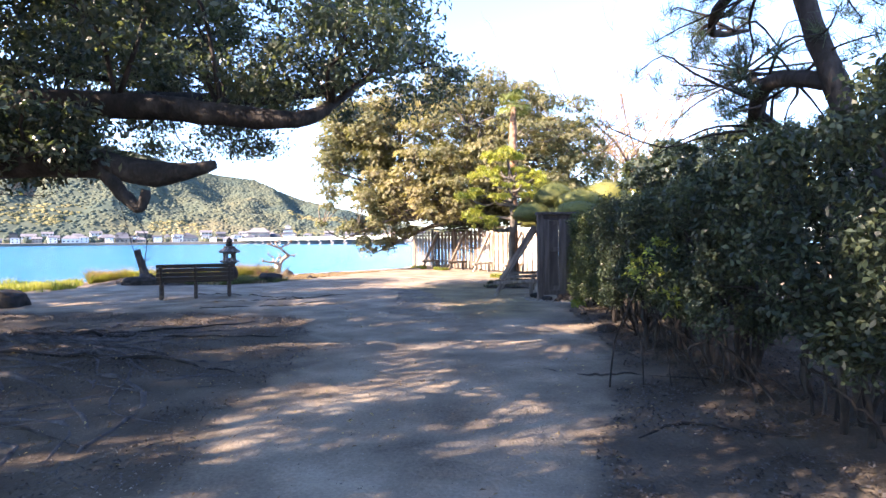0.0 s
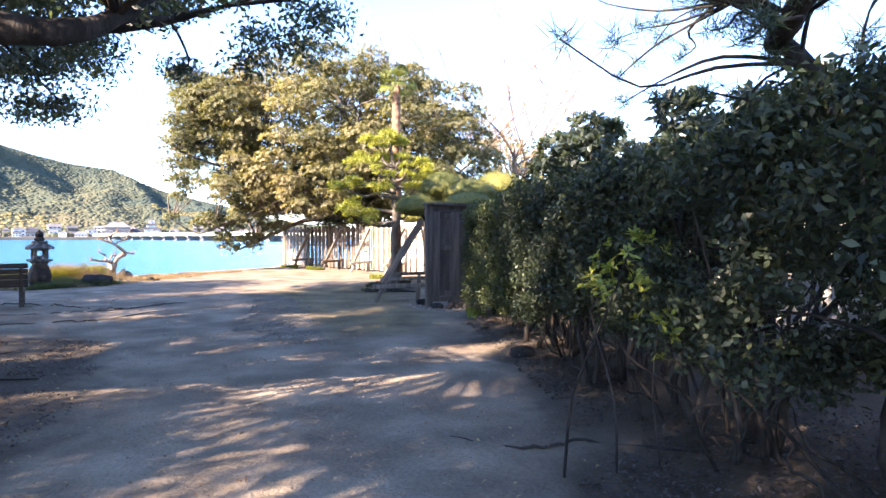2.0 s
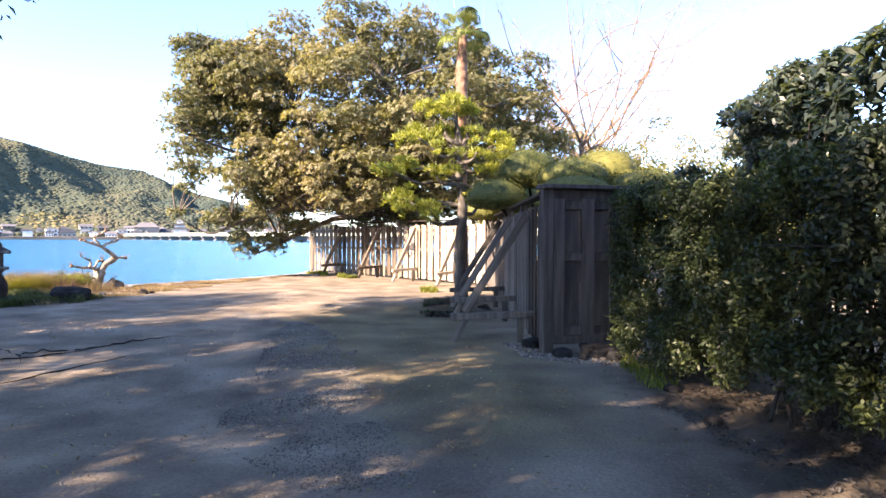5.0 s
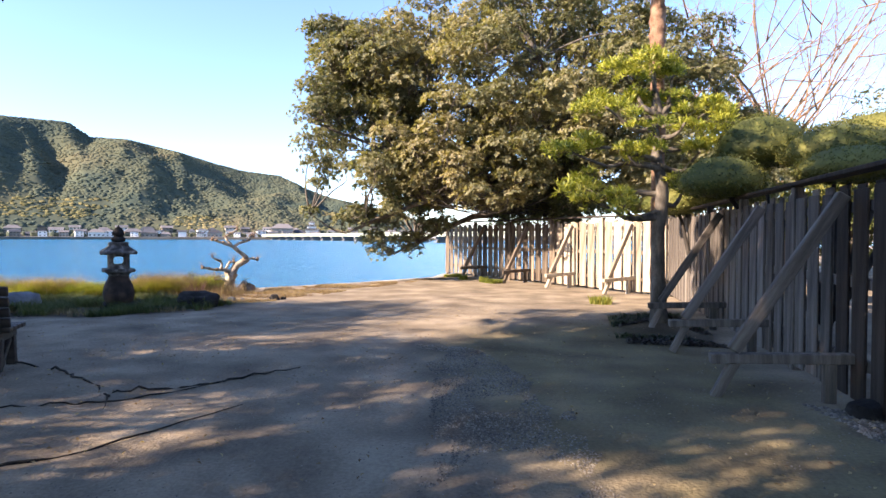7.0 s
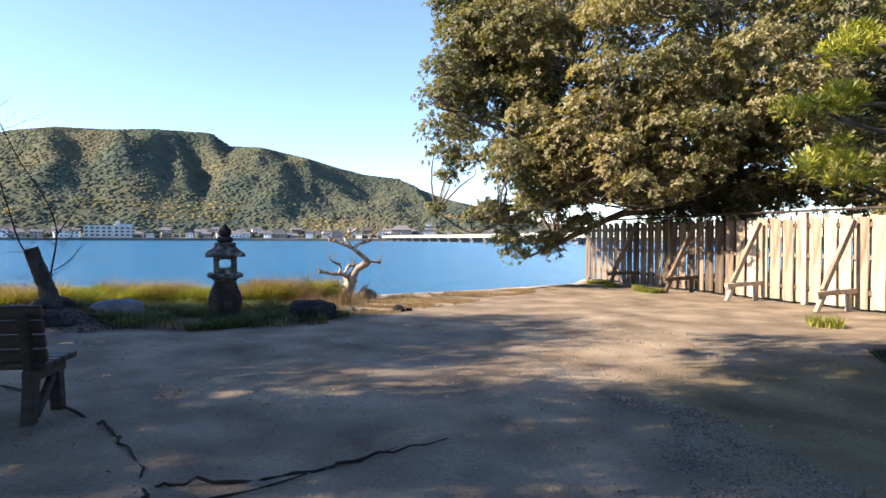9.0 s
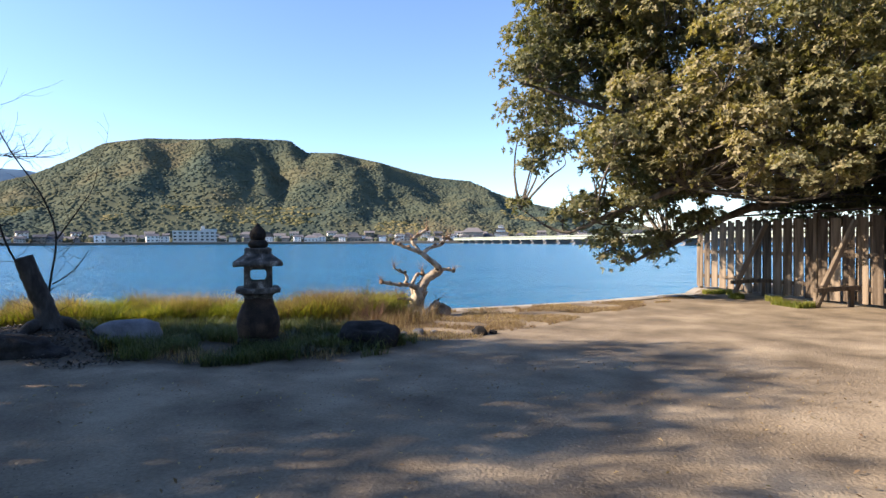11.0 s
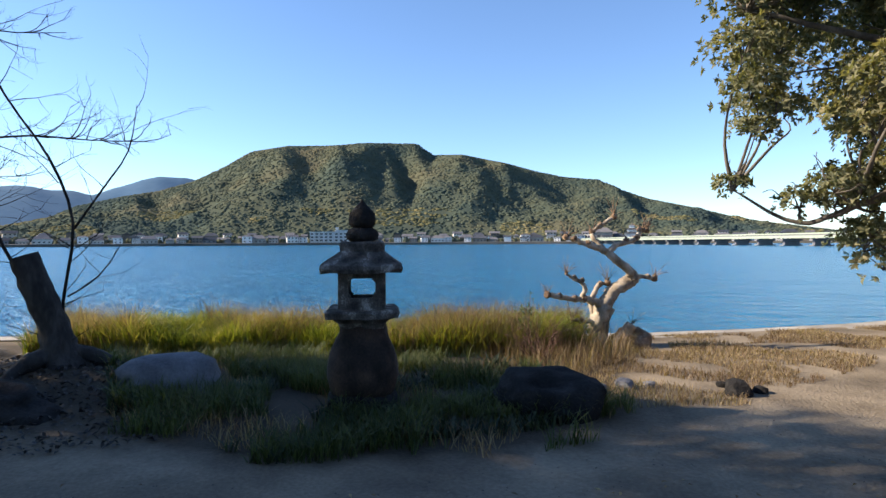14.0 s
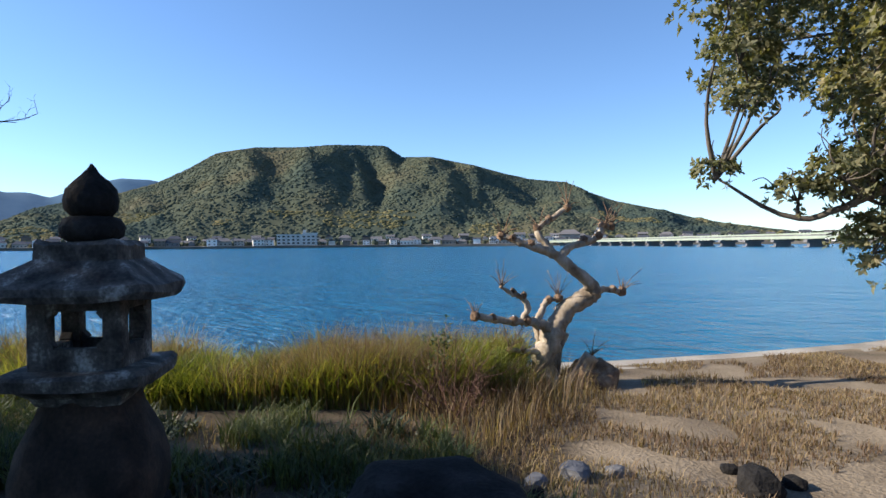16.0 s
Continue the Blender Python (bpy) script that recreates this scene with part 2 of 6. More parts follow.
M_WATER = bpy.data.materials.new("bay_water")
M_WATER.use_nodes = True
nt = M_WATER.node_tree
b = nt.nodes["Principled BSDF"]
b.inputs["Base Color"].default_value = (0.004, 0.112, 0.235, 1)
b.inputs["Roughness"].default_value, b.inputs["IOR"].default_value = 0.2, 1.33
tc = nt.nodes.new("ShaderNodeTexCoord")
prev = None
for sc, st, dist, det in ((1.6, (1.0, 2.2, 1), 0.22, 6), (0.4, (1, 2.0, 1), 0.42, 4), (0.05, (1, 1.6, 1), 0.8, 2)):
    mp = nt.nodes.new("ShaderNodeMapping")
    mp.inputs["Rotation"].default_value, mp.inputs["Scale"].default_value = (0, 0, 0.6), st
    n = nt.nodes.new("ShaderNodeTexNoise")
    n.inputs["Scale"].default_value, n.inputs["Detail"].default_value = sc, det
    bp = nt.nodes.new("ShaderNodeBump")
    bp.inputs["Strength"].default_value, bp.inputs["Distance"].default_value = 1.0, dist * 1.5
    nt.links.new(tc.outputs["Object"], mp.inputs[0])
    nt.links.new(mp.outputs[0], n.inputs[0])
    nt.links.new(n.outputs[0], bp.inputs["Height"])
    if prev:
        nt.links.new(prev.outputs[0], bp.inputs["Normal"])
    prev = bp
nt.links.new(prev.outputs[0], b.inputs["Normal"])


# ---- builders ----
RNG = np.random.default_rng(7)


def mesh_part(name, verts, faces, material, parent=None, label="", smooth=False):
    me = bpy.data.meshes.new(name)
    me.from_pydata([tuple(v) for v in verts], [], faces)
    me.materials.append(material)
    if smooth:
        me.polygons.foreach_set("use_smooth", [True] * len(me.polygons))
    me.update()
    ob = new(name, me)
    if parent:
        ob.parent = parent
    return tagged(ob, label)


def fast_mesh(name, co, quads, material, parent=None, label=""):
    """Many quads at once: co (n, 3), quads (m, 4)."""
    me = bpy.data.meshes.new(name)
    me.vertices.add(len(co))
    me.vertices.foreach_set("co", np.asarray(co, dtype=np.float32).ravel())
    me.loops.add(quads.size)
    me.loops.foreach_set("vertex_index", quads.astype(np.int32).ravel())
    me.polygons.add(len(quads))
    me.polygons.foreach_set("loop_start", np.arange(0, quads.size, 4, dtype=np.int32))
    me.materials.append(material)
    me.update(calc_edges=True)
    ob = new(name, me)
    if parent:
        ob.parent = parent
    return tagged(ob, label)


def part(name, bm, material, parent, label="", smooth=False):
    me = bpy.data.meshes.new(name)
    bm.to_mesh(me)
    bm.free()
    me.materials.append(material)
    if smooth:
        me.polygons.foreach_set("use_smooth", [True] * len(me.polygons))
    ob = new(name, me)
    if parent:
        ob.parent = parent
    return tagged(ob, label)


def thing(name, at, label, category, group="", rz=0.0):
    e = new(name)
    e.empty_display_size = 0.2
    e.matrix_basis = pose(*at, 0, 0, rz)
    return tagged(e, label, category, group)


def add_box(bm, size, m=Matrix.Identity(4), bevel=0.0, warp=0.0):
    r = bmesh.ops.create_cube(bm, size=1.0, matrix=m @ Matrix.Diagonal((*size, 1)))
    vs = r["verts"]
    if warp:
        for v in vs:
            v.co += Vector([random.uniform(-warp, warp) for _ in range(3)])
    if bevel:
        es = {e for v in vs for e in v.link_edges}
        bmesh.ops.bevel(bm, geom=list(es), offset=bevel, segments=1, affect="EDGES")


def box(name, size, m, material, parent, label="", bevel=0.006, warp=0.0):
    """A beam or board of its own, with eased edges; m places it in its thing."""
    bm = bmesh.new()
    add_box(bm, size, Matrix.Identity(4), bevel, warp)
    ob = part(name, bm, material, parent, label)
    ob.matrix_basis = m
    return ob


def beam_pose(a, b, twist=0.0):
    """Centre pose of a beam whose long axis z goes from a to b."""
    a, b = Vector(a), Vector(b)
    return Matrix.Translation((a + b) / 2) @ (b - a).to_track_quat("Z", "Y").to_matrix().to_4x4() @ Matrix.Rotation(twist, 4, "Z"), (b - a).length


def beam(name, a, b, w, d, material, parent, label="", bevel=0.008):
    m, l = beam_pose(a, b)
    return box(name, (w, d, l), m, material, parent, label, bevel)


def smooth_path(points, radii, n=4):
    """Catmull-Rom through the points, with n steps between them."""
    P = [np.array(p, float) for p in points]
    out, rr = [], []
    for i in range(len(P) - 1):
        p0, p1, p2, p3 = P[max(i - 1, 0)], P[i], P[i + 1], P[min(i + 2, len(P) - 1)]
        for k in range(n):
            t = k / n
            out.append(0.5 * (2 * p1 + (p2 - p0) * t + (2 * p0 - 5 * p1 + 4 * p2 - p3) * t * t + (3 * p1 - p0 - 3 * p2 + p3) * t ** 3))
            rr.append(radii[i] * (1 - t) + radii[i + 1] * t)
    out.append(P[-1])
    rr.append(radii[-1])
    return out, rr


class Tubes:
    """Tapered, knobbly limbs gathered into one mesh."""

    def __init__(self):
        self.v, self.f = [], []

    def add(self, points, radii, seg=7, n=4, knob=0.12, wander=0.0):
        pts, rr = smooth_path(points, radii, n)
        base = len(self.v)
        up = np.array([0.31, 0.17, 0.93])
        for i, (p, r) in enumerate(zip(pts, rr)):
            d = pts[min(i + 1, len(pts) - 1)] - pts[max(i - 1, 0)]
            d = d / (np.linalg.norm(d) + 1e-9)
            a = np.cross(d, up)
            if np.linalg.norm(a) < 0.1:
                a = np.cross(d, [1, 0, 0])
            a /= np.linalg.norm(a)
            c = np.cross(d, a)
            p = p + RNG.normal(0, 1, 3) * wander * r
            for s in range(seg):
                t = 2 * math.pi * s / seg
                k = r * (1 + RNG.uniform(-knob, knob))
                self.v.append(p + (a * math.cos(t) + c * math.sin(t)) * k)
        for i in range(len(pts) - 1):
            for s in range(seg):
                q = base + i * seg
                self.f.append((q + s, q + (s + 1) % seg, q + seg + (s + 1) % seg, q + seg + s))
        self.f.append(tuple(base + s for s in range(seg))[::-1])
        q = base + (len(pts) - 1) * seg
        self.f.append(tuple(q + s for s in range(seg)))

    def make(self, name, material, parent, label=""):
        return mesh_part(name, self.v, self.f, material, parent, label, smooth=True)


def leaf_mesh(name, centers, outward, length, width, material, parent, label="", droop=0.2, spread=0.9, fold=0.25):
    """Folded four-cornered leaves at the centres, which face about outward."""
    n = len(centers)
    nrm = outward + RNG.normal(0, spread, (n, 3))
    nrm /= np.linalg.norm(nrm, axis=1)[:, None] + 1e-9
    d = RNG.normal(0, 1, (n, 3))
    d[:, 2] -= droop
    d -= nrm * (d * nrm).sum(1)[:, None]
    d /= np.linalg.norm(d, axis=1)[:, None] + 1e-9
    s = np.cross(nrm, d)
    l = length * RNG.uniform(0.6, 1.25, (n, 1))
    w = width * RNG.uniform(0.7, 1.2, (n, 1))
    base = centers - d * l * 0.5
    tip = centers + d * l * 0.5 - nrm * l * 0.12
    a = centers + s * w * 0.5 + nrm * w * fold
    c = centers - s * w * 0.5 + nrm * w * fold
    co = np.stack([base, a, tip, c], 1).reshape(-1, 3)
    quads = np.arange(n * 4).reshape(-1, 4)
    return fast_mesh(name, co, quads, material, parent, label)


def rosettes(name, centers, axis, per, length, width, material, parent, label="", tilt=(0.5, 1.35), fold=0.2):
    """Whorls of leaves that radiate from the twig ends at the centres, about the axes."""
    m = len(centers)
    axis = axis / (np.linalg.norm(axis, axis=1)[:, None] + 1e-9)
    a = np.cross(axis, RNG.normal(0, 1, (m, 3)))
    a /= np.linalg.norm(a, axis=1)[:, None] + 1e-9
    c = np.cross(axis, a)
    n = m * per
    rp = lambda v: np.repeat(v, per, axis=0)
    th = (np.tile(np.arange(per) / per, m) * 2 * math.pi + RNG.normal(0, 0.35, n))[:, None]
    el = RNG.uniform(*tilt, (n, 1))
    side = rp(a) * np.cos(th) + rp(c) * np.sin(th)
    d = side * np.sin(el) + rp(axis) * np.cos(el)
    nrm = rp(axis) * np.sin(el) - side * np.cos(el)
    w = np.cross(nrm, d)
    l = length * RNG.uniform(0.6, 1.2, (n, 1))
    wd = width * RNG.uniform(0.75, 1.2, (n, 1))
    base = rp(centers) + d * l * 0.08 + RNG.normal(0, 0.12, (n, 3)) * length
    mid = base + d * l * 0.55
    tip = base + d * l - nrm * l * RNG.uniform(0.05, 0.3, (n, 1))
    co = np.stack([base, mid + w * wd * 0.5 + nrm * wd * fold, tip, mid - w * wd * 0.5 + nrm * wd * fold], 1).reshape(-1, 3)
    return fast_mesh(name, co, np.arange(n * 4).reshape(-1, 4), material, parent, label)


def pad_twigs(lobes, density, flat=0.7, under=0.25):
    """Twig ends over the upper shells of leafy lobes (x, y, z, r), and the ways they point."""
    C = np.array(lobes, float)
    cnt = np.maximum(8, (density * C[:, 3] ** 1.6).astype(int))
    idx = np.repeat(np.arange(len(C)), cnt)
    d = RNG.normal(0, 1, (len(idx), 3))
    d /= np.linalg.norm(d, axis=1)[:, None]
    d[:, 2] = np.where((d[:, 2] < 0) & (RNG.random(len(idx)) > under), -d[:, 2], d[:, 2])
    rad = RNG.uniform(0.6, 1.0, (len(idx), 1)) * (1 + 0.12 * RNG.normal(0, 1, (len(idx), 1)))
    return C[idx, :3] + d * rad * C[idx, 3:4] * np.array([1, 1, flat]), d + np.array([0, 0, 0.5])


def clump_points(clumps, per, flat=0.75, shell=0.55):
    """Leaf centres and outward ways for clumps (x, y, z, r)."""
    C = np.array(clumps, float)
    cnt = np.maximum(4, (per * (C[:, 3] / C[:, 3].mean()) ** 2).astype(int))
    idx = np.repeat(np.arange(len(C)), cnt)
    d = RNG.normal(0, 1, (len(idx), 3))
    d /= np.linalg.norm(d, axis=1)[:, None]
    rad = (shell + (1 - shell) * RNG.random((len(idx), 1))) * (1 + 0.25 * RNG.normal(0, 1, (len(idx), 1)) * 0.5)
    p = C[idx, :3] + d * rad * C[idx, 3:4] * np.array([1, 1, flat])
    return p, d + np.array([0, 0, 0.35])


def rock(name, at, size, material, label, category="rock", rz=0.0, seed=1, sub=4, rough=0.36, group=""):
    bm = bmesh.new()
    bmesh.ops.create_icosphere(bm, subdivisions=sub, radius=1.0)
    for v in bm.verts:
        p = v.co * 1.1 + Vector((seed * 3.7, seed * 1.3, seed))
        k = 1 + rough * noise.noise(p) * 1.5 + rough * 0.5 * noise.noise(p * 2.7) + rough * 0.2 * noise.noise(p * 7.0)
        c = v.co * k
        c = Vector([math.copysign(abs(x) ** 0.7, x) for x in c])
        v.co = Vector((c.x * size[0], c.y * size[1], max(c.z, -0.5) * size[2]))
    ob = part(name, bm, material, None, "", smooth=sub > 2)
    ob.matrix_basis = pose(*at, 0, 0, rz)
    return tagged(ob, label, category, group)


# ---- ground, sea wall, water ----
SHORE = [(60, 130), (20, 66), (4, 42), (-2.85, 33.5), (-3.0, 31.4), (-4.8, 28.6), (-5.85, 27.25), (-6.95, 26.05), (-9.4, 24.1), (-13.2, 21.6), (-18, 17.4), (-40, -8), (-150, -150)]
WATER_Z = -1.25
INLAND = np.array([0.8, -0.6])


def shore_points(step):
    out = []
    for (x0, y0), (x1, y1) in zip(SHORE[:-1], SHORE[1:]):
        k = max(1, int(math.hypot(x1 - x0, y1 - y0) / step)) if abs(x0) < 21 and abs(x1) < 21 and y0 < 67 else 6
        out += [(x0 + (x1 - x0) * i / k, y0 + (y1 - y0) * i / k) for i in range(k)]
    return out + [SHORE[-1]]


def ground_z(x, y):
    z = 0.035 * noise.noise(Vector((x * 0.35, y * 0.35, 0.0))) + 0.012 * noise.noise(Vector((x * 1.7, y * 1.7, 4.0)))
    z += 0.30 * math.exp(-(((x + 4.6) / 1.9) ** 2 + ((y - 7.2) / 1.7) ** 2))
    z += 0.24 * math.exp(-(((x + 10.1) / 1.3) ** 2 + ((y - 20.1) / 0.8) ** 2))
    z += 0.06 * max(0.0, min(1.0, x - 3.0))
    return z


sp = shore_points(0.35)
vs = [0.0, 0.12, 0.35] + [0.35 + 0.3 * i for i in range(1, 110)] + [36, 42, 55, 80, 150, 400]
gv, gf = [], []
for x, y in sp:
    for v in vs:
        px, py = x + INLAND[0] * v, y + INLAND[1] * v
        gv.append((px, py, (-0.06 if v < 0.05 else ground_z(px, py)) if v < 60 else 0.0))
k = len(vs)
for i in range(len(sp) - 1):
    for j in range(k - 1):
        gf.append((i * k + j, i * k + j + 1, (i + 1) * k + j + 1, (i + 1) * k + j))
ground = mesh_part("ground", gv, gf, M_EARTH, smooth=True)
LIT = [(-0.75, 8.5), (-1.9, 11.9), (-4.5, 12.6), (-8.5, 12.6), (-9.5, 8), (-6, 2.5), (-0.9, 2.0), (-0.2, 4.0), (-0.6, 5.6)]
# darkened ground: soil and litter, and along the hedge also painted shade
SOIL_SHADE = (LIT, [(1.9, -4), (2.05, 3), (2.25, 5), (2.65, 6.5), (2.95, 8), (3.0, 13.2), (3.25, 14.4), (6.5, 14.4), (6.5, -4)],
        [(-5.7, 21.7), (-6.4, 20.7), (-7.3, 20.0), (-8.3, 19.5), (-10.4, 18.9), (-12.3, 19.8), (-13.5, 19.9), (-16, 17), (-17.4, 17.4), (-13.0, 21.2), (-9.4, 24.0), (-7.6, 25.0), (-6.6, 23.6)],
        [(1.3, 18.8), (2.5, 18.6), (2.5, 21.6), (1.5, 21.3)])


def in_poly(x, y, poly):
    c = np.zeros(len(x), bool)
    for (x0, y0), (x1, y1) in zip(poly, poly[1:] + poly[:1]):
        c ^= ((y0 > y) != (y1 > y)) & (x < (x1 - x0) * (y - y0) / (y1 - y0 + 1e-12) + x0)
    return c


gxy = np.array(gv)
soil_shade = np.zeros(len(gv))
for poly in SOIL_SHADE:
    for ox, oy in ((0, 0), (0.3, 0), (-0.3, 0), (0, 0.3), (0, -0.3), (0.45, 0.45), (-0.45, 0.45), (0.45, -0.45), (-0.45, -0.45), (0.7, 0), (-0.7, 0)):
        soil_shade += 0.0909 * in_poly(gxy[:, 0] + ox, gxy[:, 1] + oy, poly)
ground.data.attributes.new("soil_shade", "FLOAT", "POINT").data.foreach_set("value", np.clip(soil_shade, 0, 1).astype(np.float32))
MOSS = [(-1.3, 18.6), (-0.4, 20.2), (1.9, 21.0), (2.3, 19.0), (2.4, 16.0), (2.7, 14.6), (2.6, 12.2), (1.6, 11.6), (0.6, 12.6), (0.1, 14.0), (-0.5, 15.4)]
moss = np.zeros(len(gv))
for a_ in range(9):
    ox, oy = (0.0, 0.0) if a_ == 8 else (0.45 * math.cos(a_ * 0.785), 0.45 * math.sin(a_ * 0.785))
    moss += in_poly(gxy[:, 0] + ox, gxy[:, 1] + oy, MOSS) / 9.0
ground.data.attributes.new("moss", "FLOAT", "POINT").data.foreach_set("value", moss.astype(np.float32))
tagged(ground, "packed sandy earth of a garden yard, bare and swept", "ground", kind="structure")

wall_v, wall_f = [], []
for i, (x, y) in enumerate(sp):
    for (o, z) in ((0.28, -0.01), (-0.14, -0.01), (-0.16, -0.05), (-0.25, -3.0), (0.28, -3.0)):
        wall_v.append((x + INLAND[0] * o, y + INLAND[1] * o, z + 0.012))
for i in range(len(sp) - 1):
    for j in range(4):
        wall_f.append((i * 5 + j, (i + 1) * 5 + j, (i + 1) * 5 + j + 1, i * 5 + j + 1))
tagged(mesh_part("sea_wall", wall_v, wall_f, M_CONCRETE), "low pale concrete sea wall along the bay", "wall", kind="structure")
water = mesh_part("water", [(-4000, -800, WATER_Z), (2500, -800, WATER_Z), (2500, 4500, WATER_Z), (-4000, 4500, WATER_Z)], [(0, 1, 2, 3)], M_WATER)
tagged(water, "calm blue water of a wide bay", "water", kind="structure")


# ---- the far shore ----
HUB = np.array([-3.5, 17.0])
SHORE_R = 600.0


def polar(az, r):
    """Place at az degrees left of the y axis, r metres from the yard."""
    return HUB[0] - r * math.sin(radians(az)), HUB[1] + r * math.cos(radians(az))


def interp(table, a):
    return float(np.interp(a, [p[0] for p in table], [p[1] for p in table]))


# skyline of the near hill, in degrees of azimuth and elevation
RIDGE = [(-30, 0.4), (-8, 0.5), (3.7, 0.84), (7.6, 1.43), (11.0, 2.04), (12.7, 2.55), (15.4, 3.24), (17.8, 3.79), (20.2, 4.69), (22.1, 5.65), (25.1, 5.98), (30.3, 7.09), (34.5, 7.96), (37.2, 7.96), (38.7, 8.99), (43.4, 9.03), (46.5, 8.71), (50.3, 8.59), (53.5, 7.96), (55.9, 6.48), (58.4, 5.17), (61, 4.3), (64, 3.7), (67, 2.9), (69, 1.9), (72, 1.2), (90, 0.8)]
hv, hf = [], []
az_list = np.arange(-30, 90, 0.35)
steps = np.linspace(0, 1, 46)
for a in az_list:
    top = math.tan(radians(interp(RIDGE, a))) * 1074 + (5.0 if a > 30 else 0.0)
    for s in steps:
        r = SHORE_R + 28 + s * 620
        x, y = polar(a, r)
        rise = min(1.0, max(0.0, (s - 0.04) / 0.68))
        h = top * (rise ** 0.92)
        spur = noise.noise(Vector((a * 0.16, s * 1.6, 3.0))) + 0.5 * noise.noise(Vector((a * 0.42, s * 3.2, 8.0)))
        ridge = 1 - 2 * abs(noise.noise(Vector((a * 0.11 + 0.5 * s, s * 0.9, 12.0))))
        spur2 = 1 - 2 * abs(noise.noise(Vector((a * 0.24 - 0.9 * s, s * 0.8, 30.0))))
        h *= 1 + (0.30 * spur + 0.36 * (ridge - 0.5) + 0.16 * (spur2 - 0.55)) * math.sin(math.pi * min(1, rise))
        h += 7.0 * noise.noise(Vector((x * 0.025, y * 0.025, 1.0))) * min(1, rise * 5) * (1 - rise ** 4) + 3.5 * noise.noise(Vector((x * 0.09, y * 0.09, 1.0))) * min(1, rise * 8) * (1 - rise ** 4)
        if s > 0.72:
            h *= 1 - 0.9 * ((s - 0.72) / 0.28) ** 1.5
        h = min(h, math.tan(radians(interp(RIDGE, a) + 0.12)) * r) if s <= 0.72 else h
        hv.append((x, y, max(h, 1.2)))
k = len(steps)
for i in range(len(az_list) - 1):
    for j in range(k - 1):
        hf.append((i * k + j, (i + 1) * k + j, (i + 1) * k + j + 1, i * k + j + 1))
hill = mesh_part("wooded_hill", hv, hf, M_HILL, smooth=True)
tagged(hill, "broad wooded hill in olive and brown winter green across the bay", "hill", kind="structure")

# crowns of the wood on the slope
hgrid = np.array(hv).reshape(len(az_list), k, 3)
n = 46000
ai, si = RNG.uniform(0, len(az_list) - 1.01, n), RNG.random(n) ** 0.8 * (0.76 * (k - 1))
i0, j0 = ai.astype(int), si.astype(int)
u, w = (ai - i0)[:, None], (si - j0)[:, None]
base = (hgrid[i0, j0] * (1 - u) * (1 - w) + hgrid[i0 + 1, j0] * u * (1 - w) + hgrid[i0, j0 + 1] * (1 - u) * w + hgrid[i0 + 1, j0 + 1] * u * w)
ok = (az_list[i0] > -12) & (az_list[i0] < 74) & (base[:, 2] > 4)
base = base[ok]
n = len(base)
size = RNG.uniform(1.4, 3.3, n)[:, None, None]
ang = np.arange(6) / 6 * 2 * math.pi
dome = np.concatenate([np.stack([np.cos(ang), np.sin(ang), 0 * ang - 0.6], 1), np.stack([0.85 * np.cos(ang + 0.5), 0.85 * np.sin(ang + 0.5), 0 * ang + 0.5], 1), [[0, 0, 1.0]]])
co = base[:, None, :] + dome[None] * size * RNG.uniform(0.8, 1.2, (n, 13, 1)) * np.array([1, 1, 0.42])
tri = [(i, (i + 1) % 6, 6 + i) for i in range(6)] + [((i + 1) % 6, 6 + (i + 1) % 6, 6 + i) for i in range(6)] + [(6 + i, 6 + (i + 1) % 6, 12) for i in range(6)]
F = (np.arange(n)[:, None, None] * 13 + np.array(tri)[None]).reshape(-1, 3)
light = np.array([base[i, 2] < 42 and noise.noise(Vector((base[i, 0] * 0.012, base[i, 1] * 0.012, 4.0))) > 0.17 for i in range(n)])
Fb = F.reshape(n, -1, 3)[light].reshape(-1, 3)
F = F.reshape(n, -1, 3)[~light].reshape(-1, 3)
mb = bpy.data.meshes.new("bamboo_grove")
mb.from_pydata(co.reshape(-1, 3).tolist(), [], Fb.tolist())
mb.materials.append(mat("yellow_bamboo_foliage", [(0.085, 0.088, 0.045), (0.135, 0.125, 0.06), (0.185, 0.16, 0.085)], 0.02, 0.9, 0, 4, 0.2, isl=0.3, spec=0.05))
tagged(new("bamboo_grove", mb), "yellow-green bamboo groves at the foot of the hill", "woods", kind="stuff")
me = bpy.data.meshes.new("hillside_woods")
me.vertices.add(n * 13)
me.vertices.foreach_set("co", co.astype(np.float32).ravel())
me.loops.add(F.size)
me.loops.foreach_set("vertex_index", F.astype(np.int32).ravel())
me.polygons.add(len(F))
me.polygons.foreach_set("loop_start", np.arange(0, F.size, 3, dtype=np.int32))
me.materials.append(M_HILL)
me.polygons.foreach_set("use_smooth", [True] * len(F))
me.update(calc_edges=True)
tagged(new("hillside_woods", me), "mixed evergreen woods covering the hill", "woods", kind="stuff")

FAR = [(44, 0.5), (50, 2.6), (54, 4.0), (57, 5.1), (59, 5.6), (61, 5.7), (62.5, 5.4), (64, 4.7), (66, 4.1), (70, 4.5), (75, 4.3), (82, 3.8), (90, 4.4), (105, 3.0), (120, 2.0)]
hv, hf = [], []
az_list = np.arange(44, 120, 0.5)
for a in az_list:
    top = math.tan(radians(interp(FAR, a))) * 2100
    for s in np.linspace(0, 1, 14):
        x, y = polar(a, 1500 + 700 * s)
        rise = min(1, s / 0.85)
        h = top * rise * (1 + 0.15 * noise.noise(Vector((a * 0.3, s * 3, 5))) * (1 - rise)) + 8 * noise.noise(Vector((x * 0.012, y * 0.012, 0)))
        hv.append((x, y, max(h, 0.5)))
